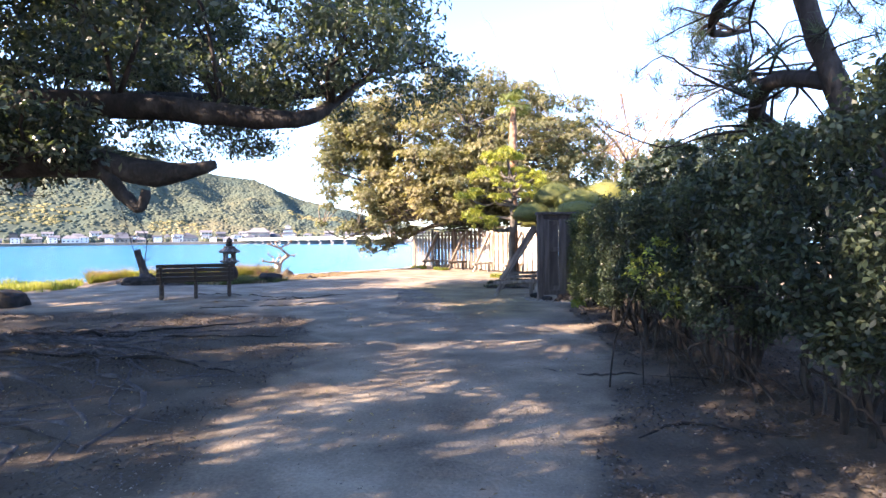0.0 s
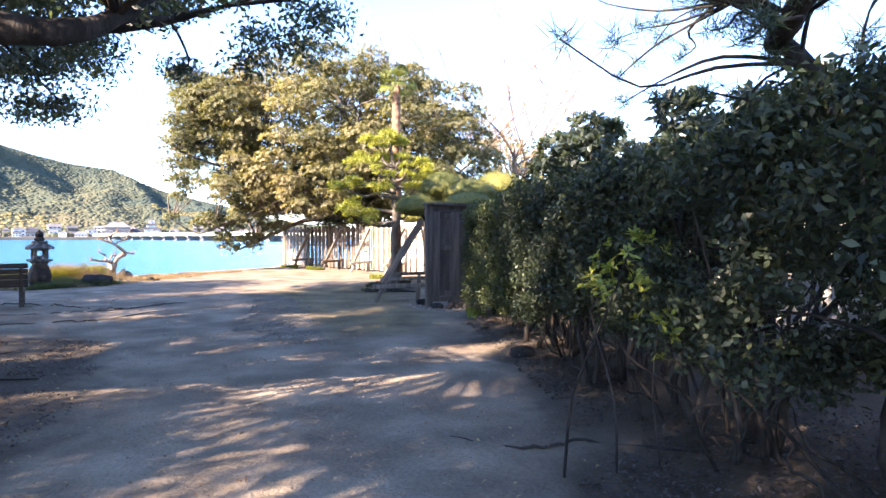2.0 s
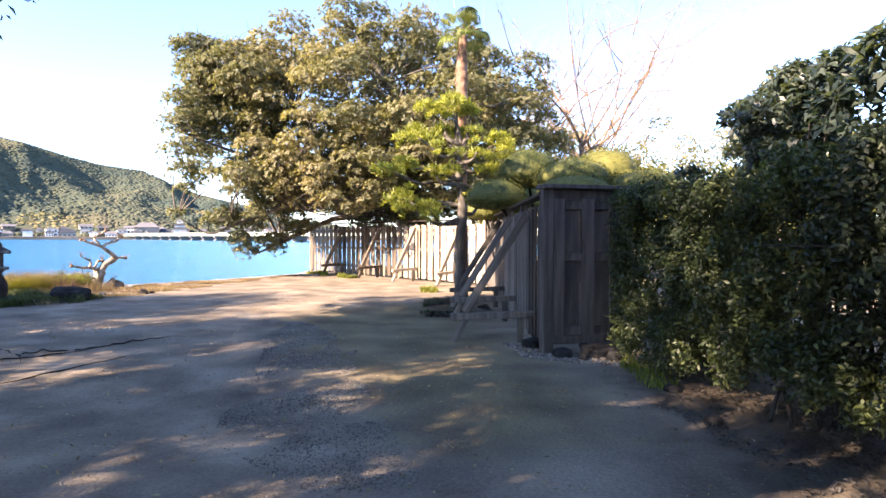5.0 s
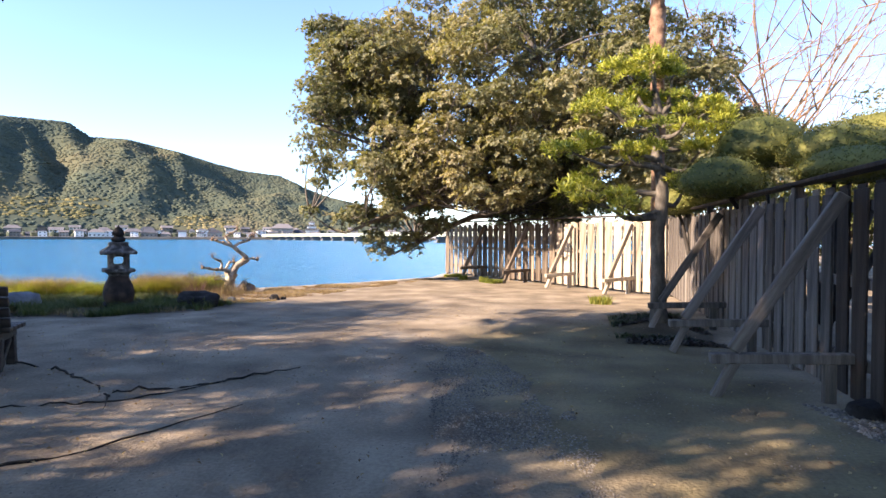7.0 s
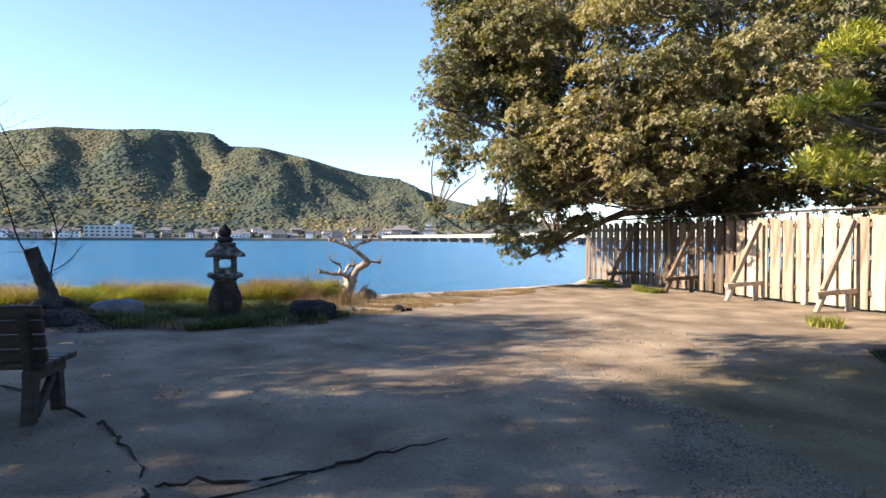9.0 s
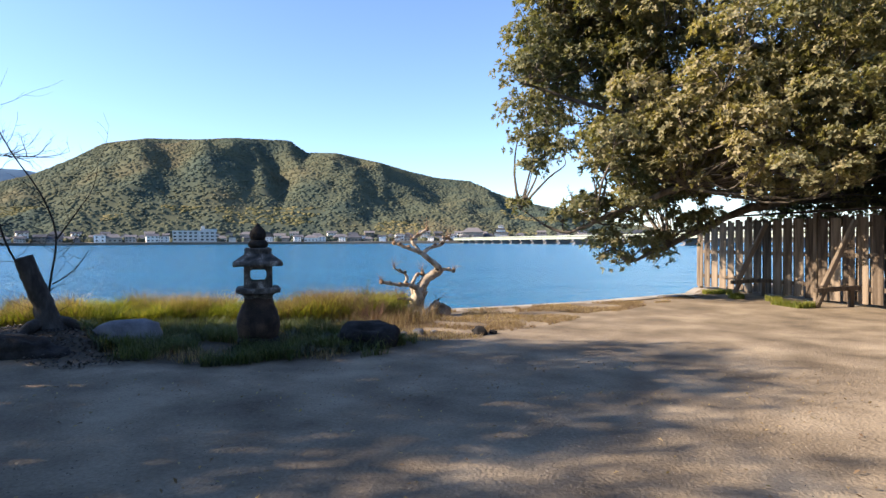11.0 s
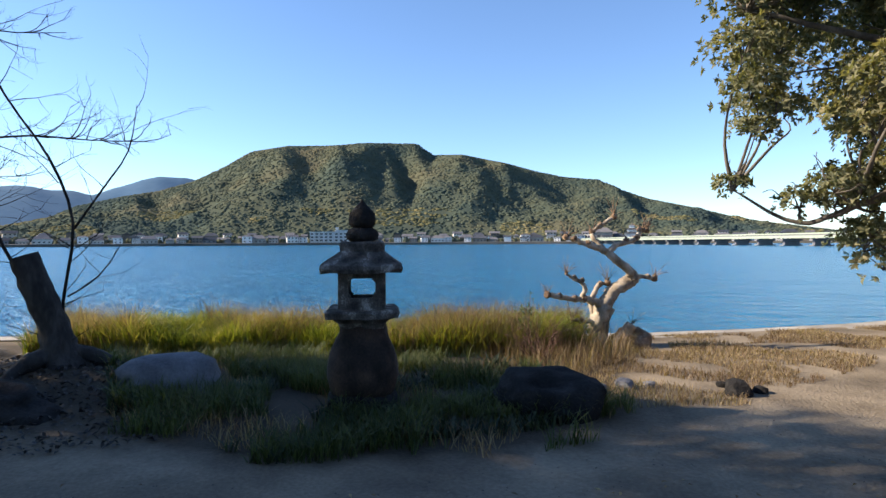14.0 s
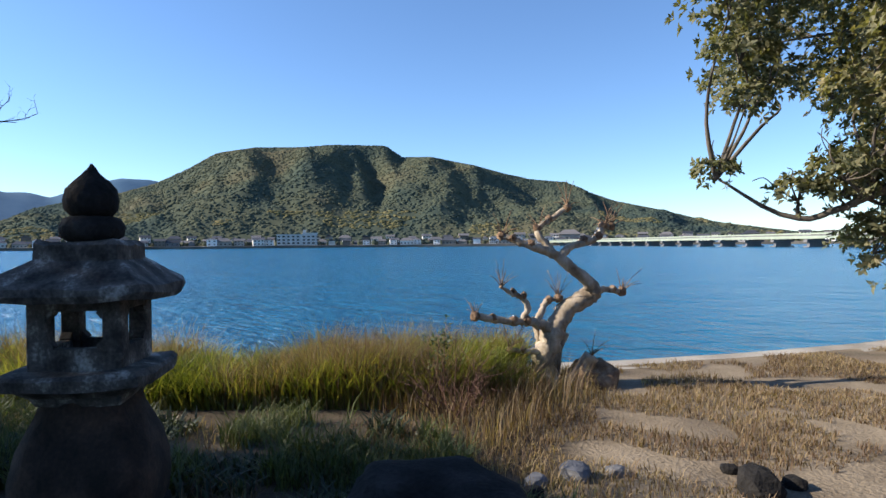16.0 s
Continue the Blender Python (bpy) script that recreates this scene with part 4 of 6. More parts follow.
for pts, rr in ((((392, 252, -0.05), (340, 232, -0.1), (285, 215, -0.12), (235, 195, -0.1), (195, 182, -0.06)), (0.045, 0.04, 0.034, 0.03, 0.026)),
                (((385, 250, -0.05), (350, 210, -0.02), (328, 160, 0.02), (375, 125, 0.06), (440, 82, 0.1)), (0.04, 0.035, 0.032, 0.028, 0.024)),
                (((405, 255, -0.04), (440, 226, 0.02), (500, 205, 0.06), (548, 190, 0.1), (575, 150, 0.13), (605, 150, 0.15)), (0.042, 0.036, 0.034, 0.033, 0.034, 0.022)),
                (((520, 380, 0), (560, 372, 0.03), (600, 378, 0.06), (632, 382, 0.08)), (0.05, 0.034, 0.03, 0.027)),
                (((380, 520, 0), (330, 492, -0.05), (280, 478, -0.08), (230, 478, -0.1), (160, 464, -0.14), (98, 452, -0.18)), (0.055, 0.05, 0.042, 0.036, 0.032, 0.03)),
                (((265, 470, -0.08), (282, 430, -0.1), (258, 392, -0.12), (222, 376, -0.14), (188, 356, -0.16)), (0.032, 0.03, 0.028, 0.024, 0.01)),
                (((318, 480, -0.04), (342, 438, 0.0), (362, 412, 0.02), (402, 402, 0.03)), (0.036, 0.034, 0.032, 0.026)),
                (((340, 598, 0), (300, 584, -0.06), (258, 578, -0.1), (216, 570, -0.13)), (0.04, 0.03, 0.024, 0.018)),
                (((335, 560, 0.05), (326, 520, 0.1), (330, 500, 0.12)), (0.03, 0.028, 0.03))):
    tb = Tubes()
    tb.add(dp(*pts), [r * 0.86 for r in rr], 9, 6, 0.3, 0.14)
    tb.make("branch", M_DEAD, dead)
    for (x, y, d), r in list(zip(pts, rr))[2:-1]:
        bm = bmesh.new()
        bmesh.ops.create_icosphere(bm, subdivisions=2, radius=r * 1.15, matrix=Matrix.Translation(dp((x + rnd.uniform(-8, 8), y - 5, d))[0]))
        for v in bm.verts:
            v.co += Vector([rnd.uniform(-0.008, 0.008) for _ in range(3)])
        part("knot", bm, M_DEADTIP, dead)
    x, y, d = pts[-1]
    tip = dp((x, y, d))[0]
    bm = bmesh.new()
    bmesh.ops.create_icosphere(bm, subdivisions=2, radius=rr[-1] * 1.35 + 0.006, matrix=Matrix.Translation(tip))
    for v in bm.verts:
        v.co += Vector([rnd.uniform(-0.006, 0.006) for _ in range(3)])
    part("pruned_knob", bm, M_DEADTIP, dead)
tb = Tubes()
for x, y, d in ((440, 82, 0.1), (605, 150, 0.15), (200, 182, -0.06), (632, 382, 0.08), (98, 452, -0.18), (505, 598, -0.08), (330, 160, 0.02), (400, 400, 0.03), (575, 150, 0.1), (188, 356, -0.16), (216, 570, -0.13), (432, 528, 0.13)):
    for i in range(9):
        p = np.array(dp((x, y, d))[0])
        q = p + np.array([rnd.uniform(-0.12, 0.16), rnd.uniform(-0.1, 0.1), rnd.uniform(0.0, 0.24)])
        tb.add([p, (p + q) / 2 + np.array([0, 0, 0.02]), q], [0.005, 0.0035, 0.0018], 4, 2, 0)
tb.make("twig", M_DEADTIP, dead, "thin reddish twigs at the pruned ends")["kind"] = "stuff"
rock("cut_log", (-6.83, 25.02, 0.05), (0.2, 0.17, 0.15), M_DEADTIP, "brown rotten log end beside the bare tree", "log", 40, 77)

# ---- leaning stump with bare shoots ----
stump = thing("tree_stump", (-9.95, 20.05, ground_z(-9.95, 20.05)), "dark leaning cut tree stump with bare shoots", "stump")
tb = Tubes()
tb.add([(0.08, 0.08, -0.15), (0.03, 0.03, 0.08), (0.0, -0.01, 0.32), (-0.05, -0.11, 0.62), (-0.09, -0.19, 0.90)], [0.22, 0.145, 0.12, 0.112, 0.104], 12, 5, 0.1)
tb.add([(0.05, 0.05, 0.1), (0.16, 0.28, 0.02), (0.26, 0.5, -0.12)], [0.09, 0.07, 0.03], 8, 4, 0.15)
tb.add([(0.02, 0.0, 0.1), (0.05, -0.25, 0.02), (0.1, -0.45, -0.12)], [0.09, 0.07, 0.03], 8, 4, 0.15)
tb.make("trunk", M_STUMP, stump)
tb = Tubes()


def shoot(p, d, length, r, depth, bend=0.25, up=0.25):
    """A bare forking shoot."""
    p, d = np.array(p, float), np.array(d, float)
    pts, rr = [p], [r]
    for i in range(4):
        d = d + RNG.normal(0, bend, 3) * 0.5 + np.array([0, 0, up * 0.3])
        d /= np.linalg.norm(d)
        p = p + d * length / 4
        pts.append(p)
        rr.append(r * (1 - 0.19 * (i + 1)))
        if depth and i > 0:
            e = d + RNG.normal(0, 0.6, 3)
            shoot(p, e / np.linalg.norm(e), length * RNG.uniform(0.35, 0.6), r * 0.5, depth - 1, bend, up)
    tb.add(pts, rr, 5 if r > 0.008 else 3, 2, 0.05)


def stem(pts, r, twigs):
    """A crooked shoot across the shore, (sideways, up), with side twigs."""
    q = [np.array([0.45 * u + RNG.normal(0, 0.02), 0.89 * u + RNG.normal(0, 0.02), z]) for u, z in pts]
    tb.add(q, list(np.linspace(r, r * 0.3, len(q))), 6, 3, 0.06, 0.1)
    for i in range(twigs):
        j = int(RNG.integers(1, len(q)))
        f = RNG.random()
        side = RNG.choice([-1, 1])
        shoot(q[j] * f + q[j - 1] * (1 - f), (0.45 * side * 0.8 + RNG.normal(0, 0.2), 0.89 * side * 0.8 + RNG.normal(0, 0.2), RNG.uniform(0.2, 0.9)), RNG.uniform(0.25, 0.6), r * 0.33, 1, 0.3, 0.2)


stem([(0.05, 0.1), (0.06, 0.5), (0.14, 1.17), (0.0, 1.7), (-0.26, 2.2), (-0.58, 2.75), (-0.72, 3.2)], 0.016, 22)
stem([(0.0, 0.3), (-0.36, 0.98), (-0.5, 1.5), (-0.7, 2.2), (-0.95, 2.9), (-1.2, 3.4)], 0.015, 20)
stem([(0.14, 1.1), (0.36, 1.45), (0.55, 1.8), (0.62, 2.2)], 0.011, 6)
stem([(0.1, 0.55), (0.3, 0.72), (0.5, 0.98)], 0.009, 5)
stem([(-0.4, 1.05), (-0.7, 1.25), (-1.05, 1.5)], 0.010, 5)
tb.make("shoot", M_BARK, stump, "thin bare shoots")

# bare tree at the water's edge up the shore
bare = thing("bare_tree", (-19.2, 17.0, 0), "leafless grey tree leaning over the bay", "tree")
tb = Tubes()
tb.add([(0, 0, -0.2), (0.1, 0.3, 1.4), (0.2, 0.7, 2.8), (0.3, 1.0, 4.4)], [0.2, 0.15, 0.11, 0.05], 9, 4, 0.1)
for a0, b0, r in (((0.1, 0.4, 2.2), (2.4, 7.6, 3.35), 0.055), ((0.2, 0.7, 3.6), (2.1, 6.1, 5.3), 0.05), ((0.1, 0.3, 1.5), (1.4, 5.8, 2.55), 0.04)):
    a0, b0 = np.array(a0), np.array(b0)
    q = [a0 + (b0 - a0) * f + np.array([0, 0, 0.35 * math.sin(3.1 * f) - 0.3 * f * (1 - f)]) + RNG.normal(0, 0.06, 3) * (f > 0) for f in np.linspace(0, 1, 8)]
    tb.add(q, list(np.linspace(r, r * 0.12, 8)), 6, 3, 0.08, 0.1)
    for i in range(26):
        f = RNG.uniform(0.35, 0.98)
        c = q[int(f * 7)] + (q[min(7, int(f * 7) + 1)] - q[int(f * 7)]) * (f * 7 % 1)
        shoot(c, (RNG.normal(0.1, 0.4), 0.7 + RNG.normal(0, 0.3), RNG.normal(0.25, 0.4)), RNG.uniform(0.5, 1.2) * (1.25 - 0.6 * f), r * 0.25, 2, 0.35, 0.35)
tb.make("branch", M_BARK, bare)


# twiggy weed and a dry reddish shrub in the grass by the pruned tree
weed = thing("weed_plant", (-7.55, 23.72, ground_z(-7.55, 23.72)), "thin upright weed with sparse small leaves in the grass", "weed")
ends = []
for i in range(5):
    tb = Tubes()
    q = np.array([RNG.normal(0, 0.05), RNG.normal(0, 0.05), -0.03])
    e = q + np.array([RNG.normal(0, 0.10), RNG.normal(0, 0.10), RNG.uniform(0.5, 0.74)])
    tb.add([q, q * 0.5 + e * 0.5 + RNG.normal(0, 0.02, 3), e], [0.006, 0.0045, 0.002], 5, 4, 0.1)
    tb.make("stem", M_DEADTIP, weed)
    ends += [q + (e - q) * f + RNG.normal(0, 0.015, 3) for f in np.linspace(0.35, 1.0, 9)]
rosettes("foliage", np.array(ends), RNG.normal(0, 0.5, (len(ends), 3)) + np.array([0, 0, 1.0]), 4, 0.05, 0.018, M_WEED_LEAF, weed)
dry = thing("dry_shrub", (-7.2, 23.45, ground_z(-7.2, 23.45)), "low dry reddish-brown shrub of fine twigs", "shrub")
tb = Tubes()
for i in range(26):
    a = RNG.uniform(0, 6.28)
    shoot((RNG.normal(0, 0.05), RNG.normal(0, 0.05), -0.02), (math.cos(a) * 0.55, math.sin(a) * 0.55, 0.8), RNG.uniform(0.3, 0.5), 0.006, 2, 0.3, 0.15)
tb.make("twig", M_DRY_TWIG, dry)


# ---- trees ----
def limb_to(tb, start, end, r0, r1, sag=0.4, seg=7):
    s, e = np.array(start, float), np.array(end, float)
    mid = s * 0.55 + e * 0.45 + RNG.normal(0, 0.12, 3) * np.linalg.norm(e - s) * 0.6 + np.array([0, 0, sag])
    q = mid * 0.45 + e * 0.55 + RNG.normal(0, 0.06, 3) * np.linalg.norm(e - s)
    tb.add([s, mid, q, e], [r0, r0 * 0.7, r0 * 0.45, r1], seg, 3, 0.1)


# large evergreen beyond the far fence, whose crown hangs over the water
big = thing("evergreen_tree", (1.6, 31.8, 0), "huge olive-green evergreen tree behind the board fence", "tree")
o = np.array([1.6, 31.8, 0])
tb = Tubes()
tb.add([(0, 0, -0.3), (-0.1, 0.0, 1.6), (-0.3, 0.1, 3.0), (-0.5, 0, 4.6), (-0.6, 0.2, 6.5)], [0.6, 0.45, 0.36, 0.22, 0.08], 12, 4, 0.12)
OPEN_A, OPEN_B = np.array([-5.0, 26.6, 3.7]), np.array([-6.1, 34.5, 4.5])


def in_opening(c):
    """The hollow of the crown above the low limbs towards the bay."""
    f = np.clip(np.dot(c - OPEN_A, OPEN_B - OPEN_A) / np.dot(OPEN_B - OPEN_A, OPEN_B - OPEN_A), 0, 1)
    return np.linalg.norm((c - OPEN_A - f * (OPEN_B - OPEN_A)) * np.array([1, 1, 1.1])) < 0.66


lobes = []
tries = 0
while len(lobes) < 270 and tries < 60000:
    tries += 1
    d = RNG.normal(0, 1, 3)
    d /= np.linalg.norm(d)
    c = np.array([-0.1, 30.9, 5.0]) + d * np.array([7.1, 5.0, 4.3]) * RNG.uniform(0.62, 1.0)
    r = RNG.uniform(0.5, 0.95)
    if c[2] < 2.0 + 0.5 * r or (c[2] < 3.0 and CORNER.y + (c[0] - CORNER.x) * fd.y / fd.x > c[1] - 0.9 and c[0] > -3.4):
        continue
    if c[0] < -4.7 - 0.234 * (c[1] - 19.9) + r or in_opening(c) or (c[0] < -4.2 and c[2] < 3.0):
        continue
    if all(np.linalg.norm((c - q[:3]) * np.array([1, 1, 1.3])) > 0.62 * (r + q[3]) for q in lobes):
        lobes.append((*c, r))
for i in range(60):
    u = RNG.uniform(-0.15, 1.0)
    q = CORNER.lerp(FAR_END, u) - fo * RNG.uniform(1.0, 3.0)
    lobes.append((q.x, q.y, RNG.uniform(1.7, 3.4), RNG.uniform(0.45, 0.75)))
for i in range(90):
    d = RNG.normal(0, 1, 3)
    c = np.array([0.6, 31.4, 4.6]) + d / np.linalg.norm(d) * RNG.uniform(0.2, 0.6) * np.array([6.0, 4.6, 4.0])
    if c[2] > 2.2 and not in_opening(c):
        lobes.append((*c, RNG.uniform(0.5, 0.75)))
# sprays added sunward of the far fence so their shadows dapple its boards
for i in range(70):
    h = RNG.uniform(1.2, 3.3)
    q = CORNER.lerp(FAR_END, RNG.uniform(0.36, 1.0)) + fo * h
    lobes.append((q.x, q.y, max(2.35, RNG.uniform(0.6, 1.9) + 0.554 * h), RNG.uniform(0.18, 0.34)))
for i in range(75):
    c = np.array([RNG.uniform(-6.4, -3.0), RNG.uniform(27.4, 31.0), RNG.uniform(4.9, 7.6)]) if i < 48 else np.array([RNG.uniform(-4.3, -2.2), RNG.uniform(28.2, 31.0), RNG.uniform(2.6, 5.2)])
    r = RNG.uniform(0.5, 0.8)
    if c[0] > -4.7 - 0.234 * (c[1] - 19.9) + r and not in_opening(c):
        lobes.append((*c, r))
# pendant edge over the water and the sprays of the low limbs
for x, y, z, r in ((-6.0, 28.0, 5.6, 0.75), (-6.1, 27.9, 4.8, 0.68), (-6.15, 27.9, 4.0, 0.62), (-6.05, 28.0, 3.45, 0.5), (-5.75, 28.2, 3.2, 0.4), (-6.0, 28.1, 2.9, 0.36), (-5.6, 28.3, 6.4, 0.8), (-6.4, 28.5, 2.1, 0.32), (-5.5, 28.8, 1.8, 0.38), (-4.9, 29.0, 2.1, 0.5), (-4.5, 29.3, 1.9, 0.48), (-4.6, 29.2, 1.35, 0.4), (-3.9, 29.8, 1.15, 0.45), (-3.6, 30.3, 0.95, 0.4), (-4.0, 30.2, 2.3, 0.5), (-3.5, 29.6, 2.9, 0.5), (-4.7, 29.5, 1.15, 0.45), (-4.45, 29.6, 0.85, 0.4), (-4.3, 29.6, 1.7, 0.5), (-4.5, 28.6, 3.5, 0.6), (-4.4, 29.0, 4.4, 0.6), (-4.5, 28.5, 2.8, 0.5)):
    lobes.append((x, y, z, r))
LOW_LIMBS = (([(-0.3, 0, 2.6), (-2.6, -0.9, 3.1), (-4.6, -2.2, 2.5), (-6.4, -2.9, 1.75), (-7.1, -3.0, 1.5), (-8.0, -3.3, 2.05)], [0.15, 0.11, 0.075, 0.05, 0.035, 0.012]),
             ([(-0.3, 0, 3.0), (-3.0, -1.2, 4.0), (-5.4, -2.6, 4.0), (-7.7, -3.8, 4.7)], [0.16, 0.12, 0.07, 0.02]),
             ([(-0.3, 0.1, 2.2), (-2.8, -0.2, 2.2), (-5.0, -1.5, 1.2), (-5.8, -2.0, 0.8)], [0.16, 0.11, 0.06, 0.02]),
             ([(-0.3, 0, 3.4), (-2.0, -1.6, 4.9), (-4.4, -2.8, 5.6), (-6.6, -3.2, 6.2)], [0.17, 0.12, 0.07, 0.02]),
             ([(-0.2, 0, 3.2), (-0.6, -1.6, 4.6), (-0.9, -3.2, 5.6), (-1.2, -4.4, 6.2)], [0.17, 0.13, 0.08, 0.02]),
             ([(-0.2, 0, 3.6), (1.4, -1.3, 5.2), (2.6, -2.8, 5.8), (3.4, -4.0, 5.9)], [0.17, 0.13, 0.08, 0.02]))
for pts, rr in LOW_LIMBS[:3]:
    for i in range(9):
        f = RNG.uniform(0.3, 0.8) * (len(pts) - 1)
        j = min(int(f), len(pts) - 2)
        c = o + np.array(pts[j]) * (1 - f + j) + np.array(pts[j + 1]) * (f - j) + RNG.normal(0, 1, 3) * np.array([0.35, 0.35, 0.15]) + np.array([0, 0, 0.25])
        if not in_opening(c):
            lobes.append((*c, RNG.uniform(0.25, 0.42)))
# more overhanging sprays added for leaf shade on the far fence
for i in range(80):
    q = CORNER.lerp(FAR_END, RNG.uniform(0.3, 1.0)) + fo * RNG.uniform(0.2, 1.7)
    lobes.append((q.x, q.y, RNG.uniform(2.35, 3.8), RNG.uniform(0.16, 0.36)))
limb_pts = [np.array(q) for pts, rr in LOW_LIMBS for q in pts[1:]] + [np.array((-0.4, 0.1, z)) for z in (3.0, 4.2, 5.4, 6.2)]
for i, (x, y, z, r) in enumerate(lobes):
    e = np.array([x, y, z]) - o
    b0 = min(limb_pts, key=lambda q: np.linalg.norm(q - e) + (2.0 if q[2] > e[2] + 0.3 else 0.0))
    if np.linalg.norm(b0 - e) < 3.4 and b0[2] < e[2] + 0.7:
        limb_to(tb, b0, e - np.array([0, 0, 0.15 * r]), 0.022 + 0.022 * r, 0.010, 0.05, 5)
        for k_ in range(5):
            limb_to(tb, e - np.array([0, 0, 0.2 * r]), e + RNG.normal(0, 0.45, 3) * r + np.array([0, 0, 0.45 * r]), 0.014, 0.006, 0.03, 4)
tb.make("trunk", M_BARK_GREY, big)
for pts, rr in LOW_LIMBS:
    lt = Tubes()
    lt.add(pts, rr, 8, 5, 0.12, 0.25)
    lt.make("limb", M_BARK_GREY, big)
p, d = pad_twigs(lobes, 250, 0.7, 0.25)
rosettes("crown", p - o, d, 9, 0.10, 0.046, M_LEAF_BIG, big, "dense olive-brown leaves in rounded pads")

# overhanging evergreen at the start of the path, with its heavy limbs
near = thing("evergreen_tree", (-6.2, 6.4, 0), "dark evergreen tree with heavy limbs over the path", "tree")
o = np.array([-6.2, 6.4, 0])
tb = Tubes()
tb.add([(0, 0, -0.3), (0.0, 0.1, 0.5), (0.1, 0.1, 1.5), (0.0, 0.0, 2.6), (-0.2, 0.0, 4.2), (-0.3, 0.2, 6.2)], [0.8, 0.55, 0.45, 0.4, 0.3, 0.14], 14, 4, 0.12)
HEAVY_LIMBS = (([(-6.1, 6.5, 2.2), (-4.4, 7.6, 2.95), (-3.0, 8.0, 3.1), (-1.8, 8.3, 3.0), (-0.9, 8.5, 2.95), (-0.55, 8.8, 3.2), (-0.2, 9.4, 3.65)], [0.28, 0.2, 0.17, 0.14, 0.11, 0.07, 0.02]),
         ([(-6.1, 6.5, 1.7), (-4.6, 7.2, 2.25), (-3.3, 7.5, 2.35), (-2.3, 7.6, 2.2), (-1.6, 7.7, 2.3)], [0.3, 0.22, 0.18, 0.14, 0.05]),
         ([(-2.9, 7.5, 2.3), (-2.55, 7.4, 1.95), (-2.35, 7.4, 1.8), (-2.28, 7.4, 2.0)], [0.09, 0.075, 0.06, 0.05]),
         ([(-6.1, 6.5, 2.6), (-4.6, 9.2, 3.4), (-3.0, 11.3, 3.9), (-1.4, 11.7, 4.1), (-0.3, 11.5, 4.3)], [0.24, 0.18, 0.13, 0.08, 0.02]),
         ([(-6.2, 6.4, 3.0), (-3.6, 5.6, 4.2), (-1.0, 5.2, 5.0), (1.0, 5.4, 5.4)], [0.2, 0.16, 0.1, 0.04]),
         ([(-6.2, 6.4, 3.2), (-7.5, 9.0, 4.2), (-7.4, 12.0, 4.8), (-6.2, 14.0, 4.9)], [0.2, 0.15, 0.1, 0.04]))
for pts, rr in HEAVY_LIMBS:
    lt = Tubes()
    lt.add([np.array(p) - o for p in pts], rr, 10, 5, 0.1, 0.06)
    lt.make("limb", M_BARK, near)
clumps = []
tries = 0
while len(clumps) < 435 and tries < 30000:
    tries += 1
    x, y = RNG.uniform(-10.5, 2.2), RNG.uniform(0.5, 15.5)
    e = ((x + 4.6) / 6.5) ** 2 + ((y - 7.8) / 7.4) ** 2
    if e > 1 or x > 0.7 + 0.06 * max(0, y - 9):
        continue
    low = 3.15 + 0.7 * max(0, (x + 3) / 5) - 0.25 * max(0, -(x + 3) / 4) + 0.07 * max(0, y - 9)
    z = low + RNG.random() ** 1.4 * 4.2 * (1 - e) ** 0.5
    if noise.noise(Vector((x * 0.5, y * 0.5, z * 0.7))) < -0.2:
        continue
    # clumps are left out so sun reaches the hedge end and the middle path
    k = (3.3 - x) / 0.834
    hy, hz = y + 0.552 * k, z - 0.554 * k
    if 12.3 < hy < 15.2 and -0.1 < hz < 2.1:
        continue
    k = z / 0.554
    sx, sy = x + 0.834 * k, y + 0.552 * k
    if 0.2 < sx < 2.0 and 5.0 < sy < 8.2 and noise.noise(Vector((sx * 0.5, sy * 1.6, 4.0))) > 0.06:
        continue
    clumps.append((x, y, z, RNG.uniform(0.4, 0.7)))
# leaf clumps mostly out of view, added to shade fence, hedge and yard
high = []
while len(high) < 240:
    d = RNG.normal(0, 1, 3)
    d *= RNG.random() ** 0.4 / np.linalg.norm(d)
    c = np.array([-6.3, 11.3, 7.0]) + d * np.array([4.0, 5.0, 1.8])
    if noise.noise(Vector(c * 0.5)) > -0.06:
        high.append((*c, RNG.uniform(0.55, 0.85)))
for _ in range(85):
    d = RNG.normal(0, 1, 3)
    d *= RNG.random() ** 0.4 / np.linalg.norm(d)
    high.append((*(np.array([-3.2, 0.3, 5.4]) + d * np.array([4.2, 3.3, 1.7])), RNG.uniform(0.5, 0.8)))
# added up-sun of the pine and the upper hedge to shade them
for _ in range(60):
    high.append((-2.6 + RNG.normal(0, 1.2), 1.7 + RNG.normal(0, 1.2), 7.5 + RNG.normal(0, 0.5), RNG.uniform(0.4, 0.7)))
# loose groups added where their shadows close sunny spots on the ground
for cx, cy, cz, ex, n_ in ((-4.6, 2.9, 4.75, 0.45, 14), (-4.9, 6.8, 5.1, 0.4, 9), (-9.0, 7.2, 5.0, 0.75, 18), (-9.3, 9.1, 5.2, 0.8, 26), (-7.2, 14.8, 5.9, 1.1, 42)):
    for _ in range(n_):
        high.append((cx + RNG.normal(0, ex), cy + RNG.normal(0, ex * 0.8), cz + RNG.normal(0, 0.45), RNG.uniform(0.4, 0.65)))
for cx, cy, cz, n_ in ((-7.3, 6.9, 6.2, 42), (-10.2, 10.4, 7.0, 66), (-10.4, 4.4, 4.9, 34), (-9.0, 2.4, 4.7, 30)):
    for _ in range(n_):
        high.append((cx + RNG.normal(0, 0.8), cy + RNG.normal(0, 0.8), cz + RNG.normal(0, 0.4), RNG.uniform(0.4, 0.65)))
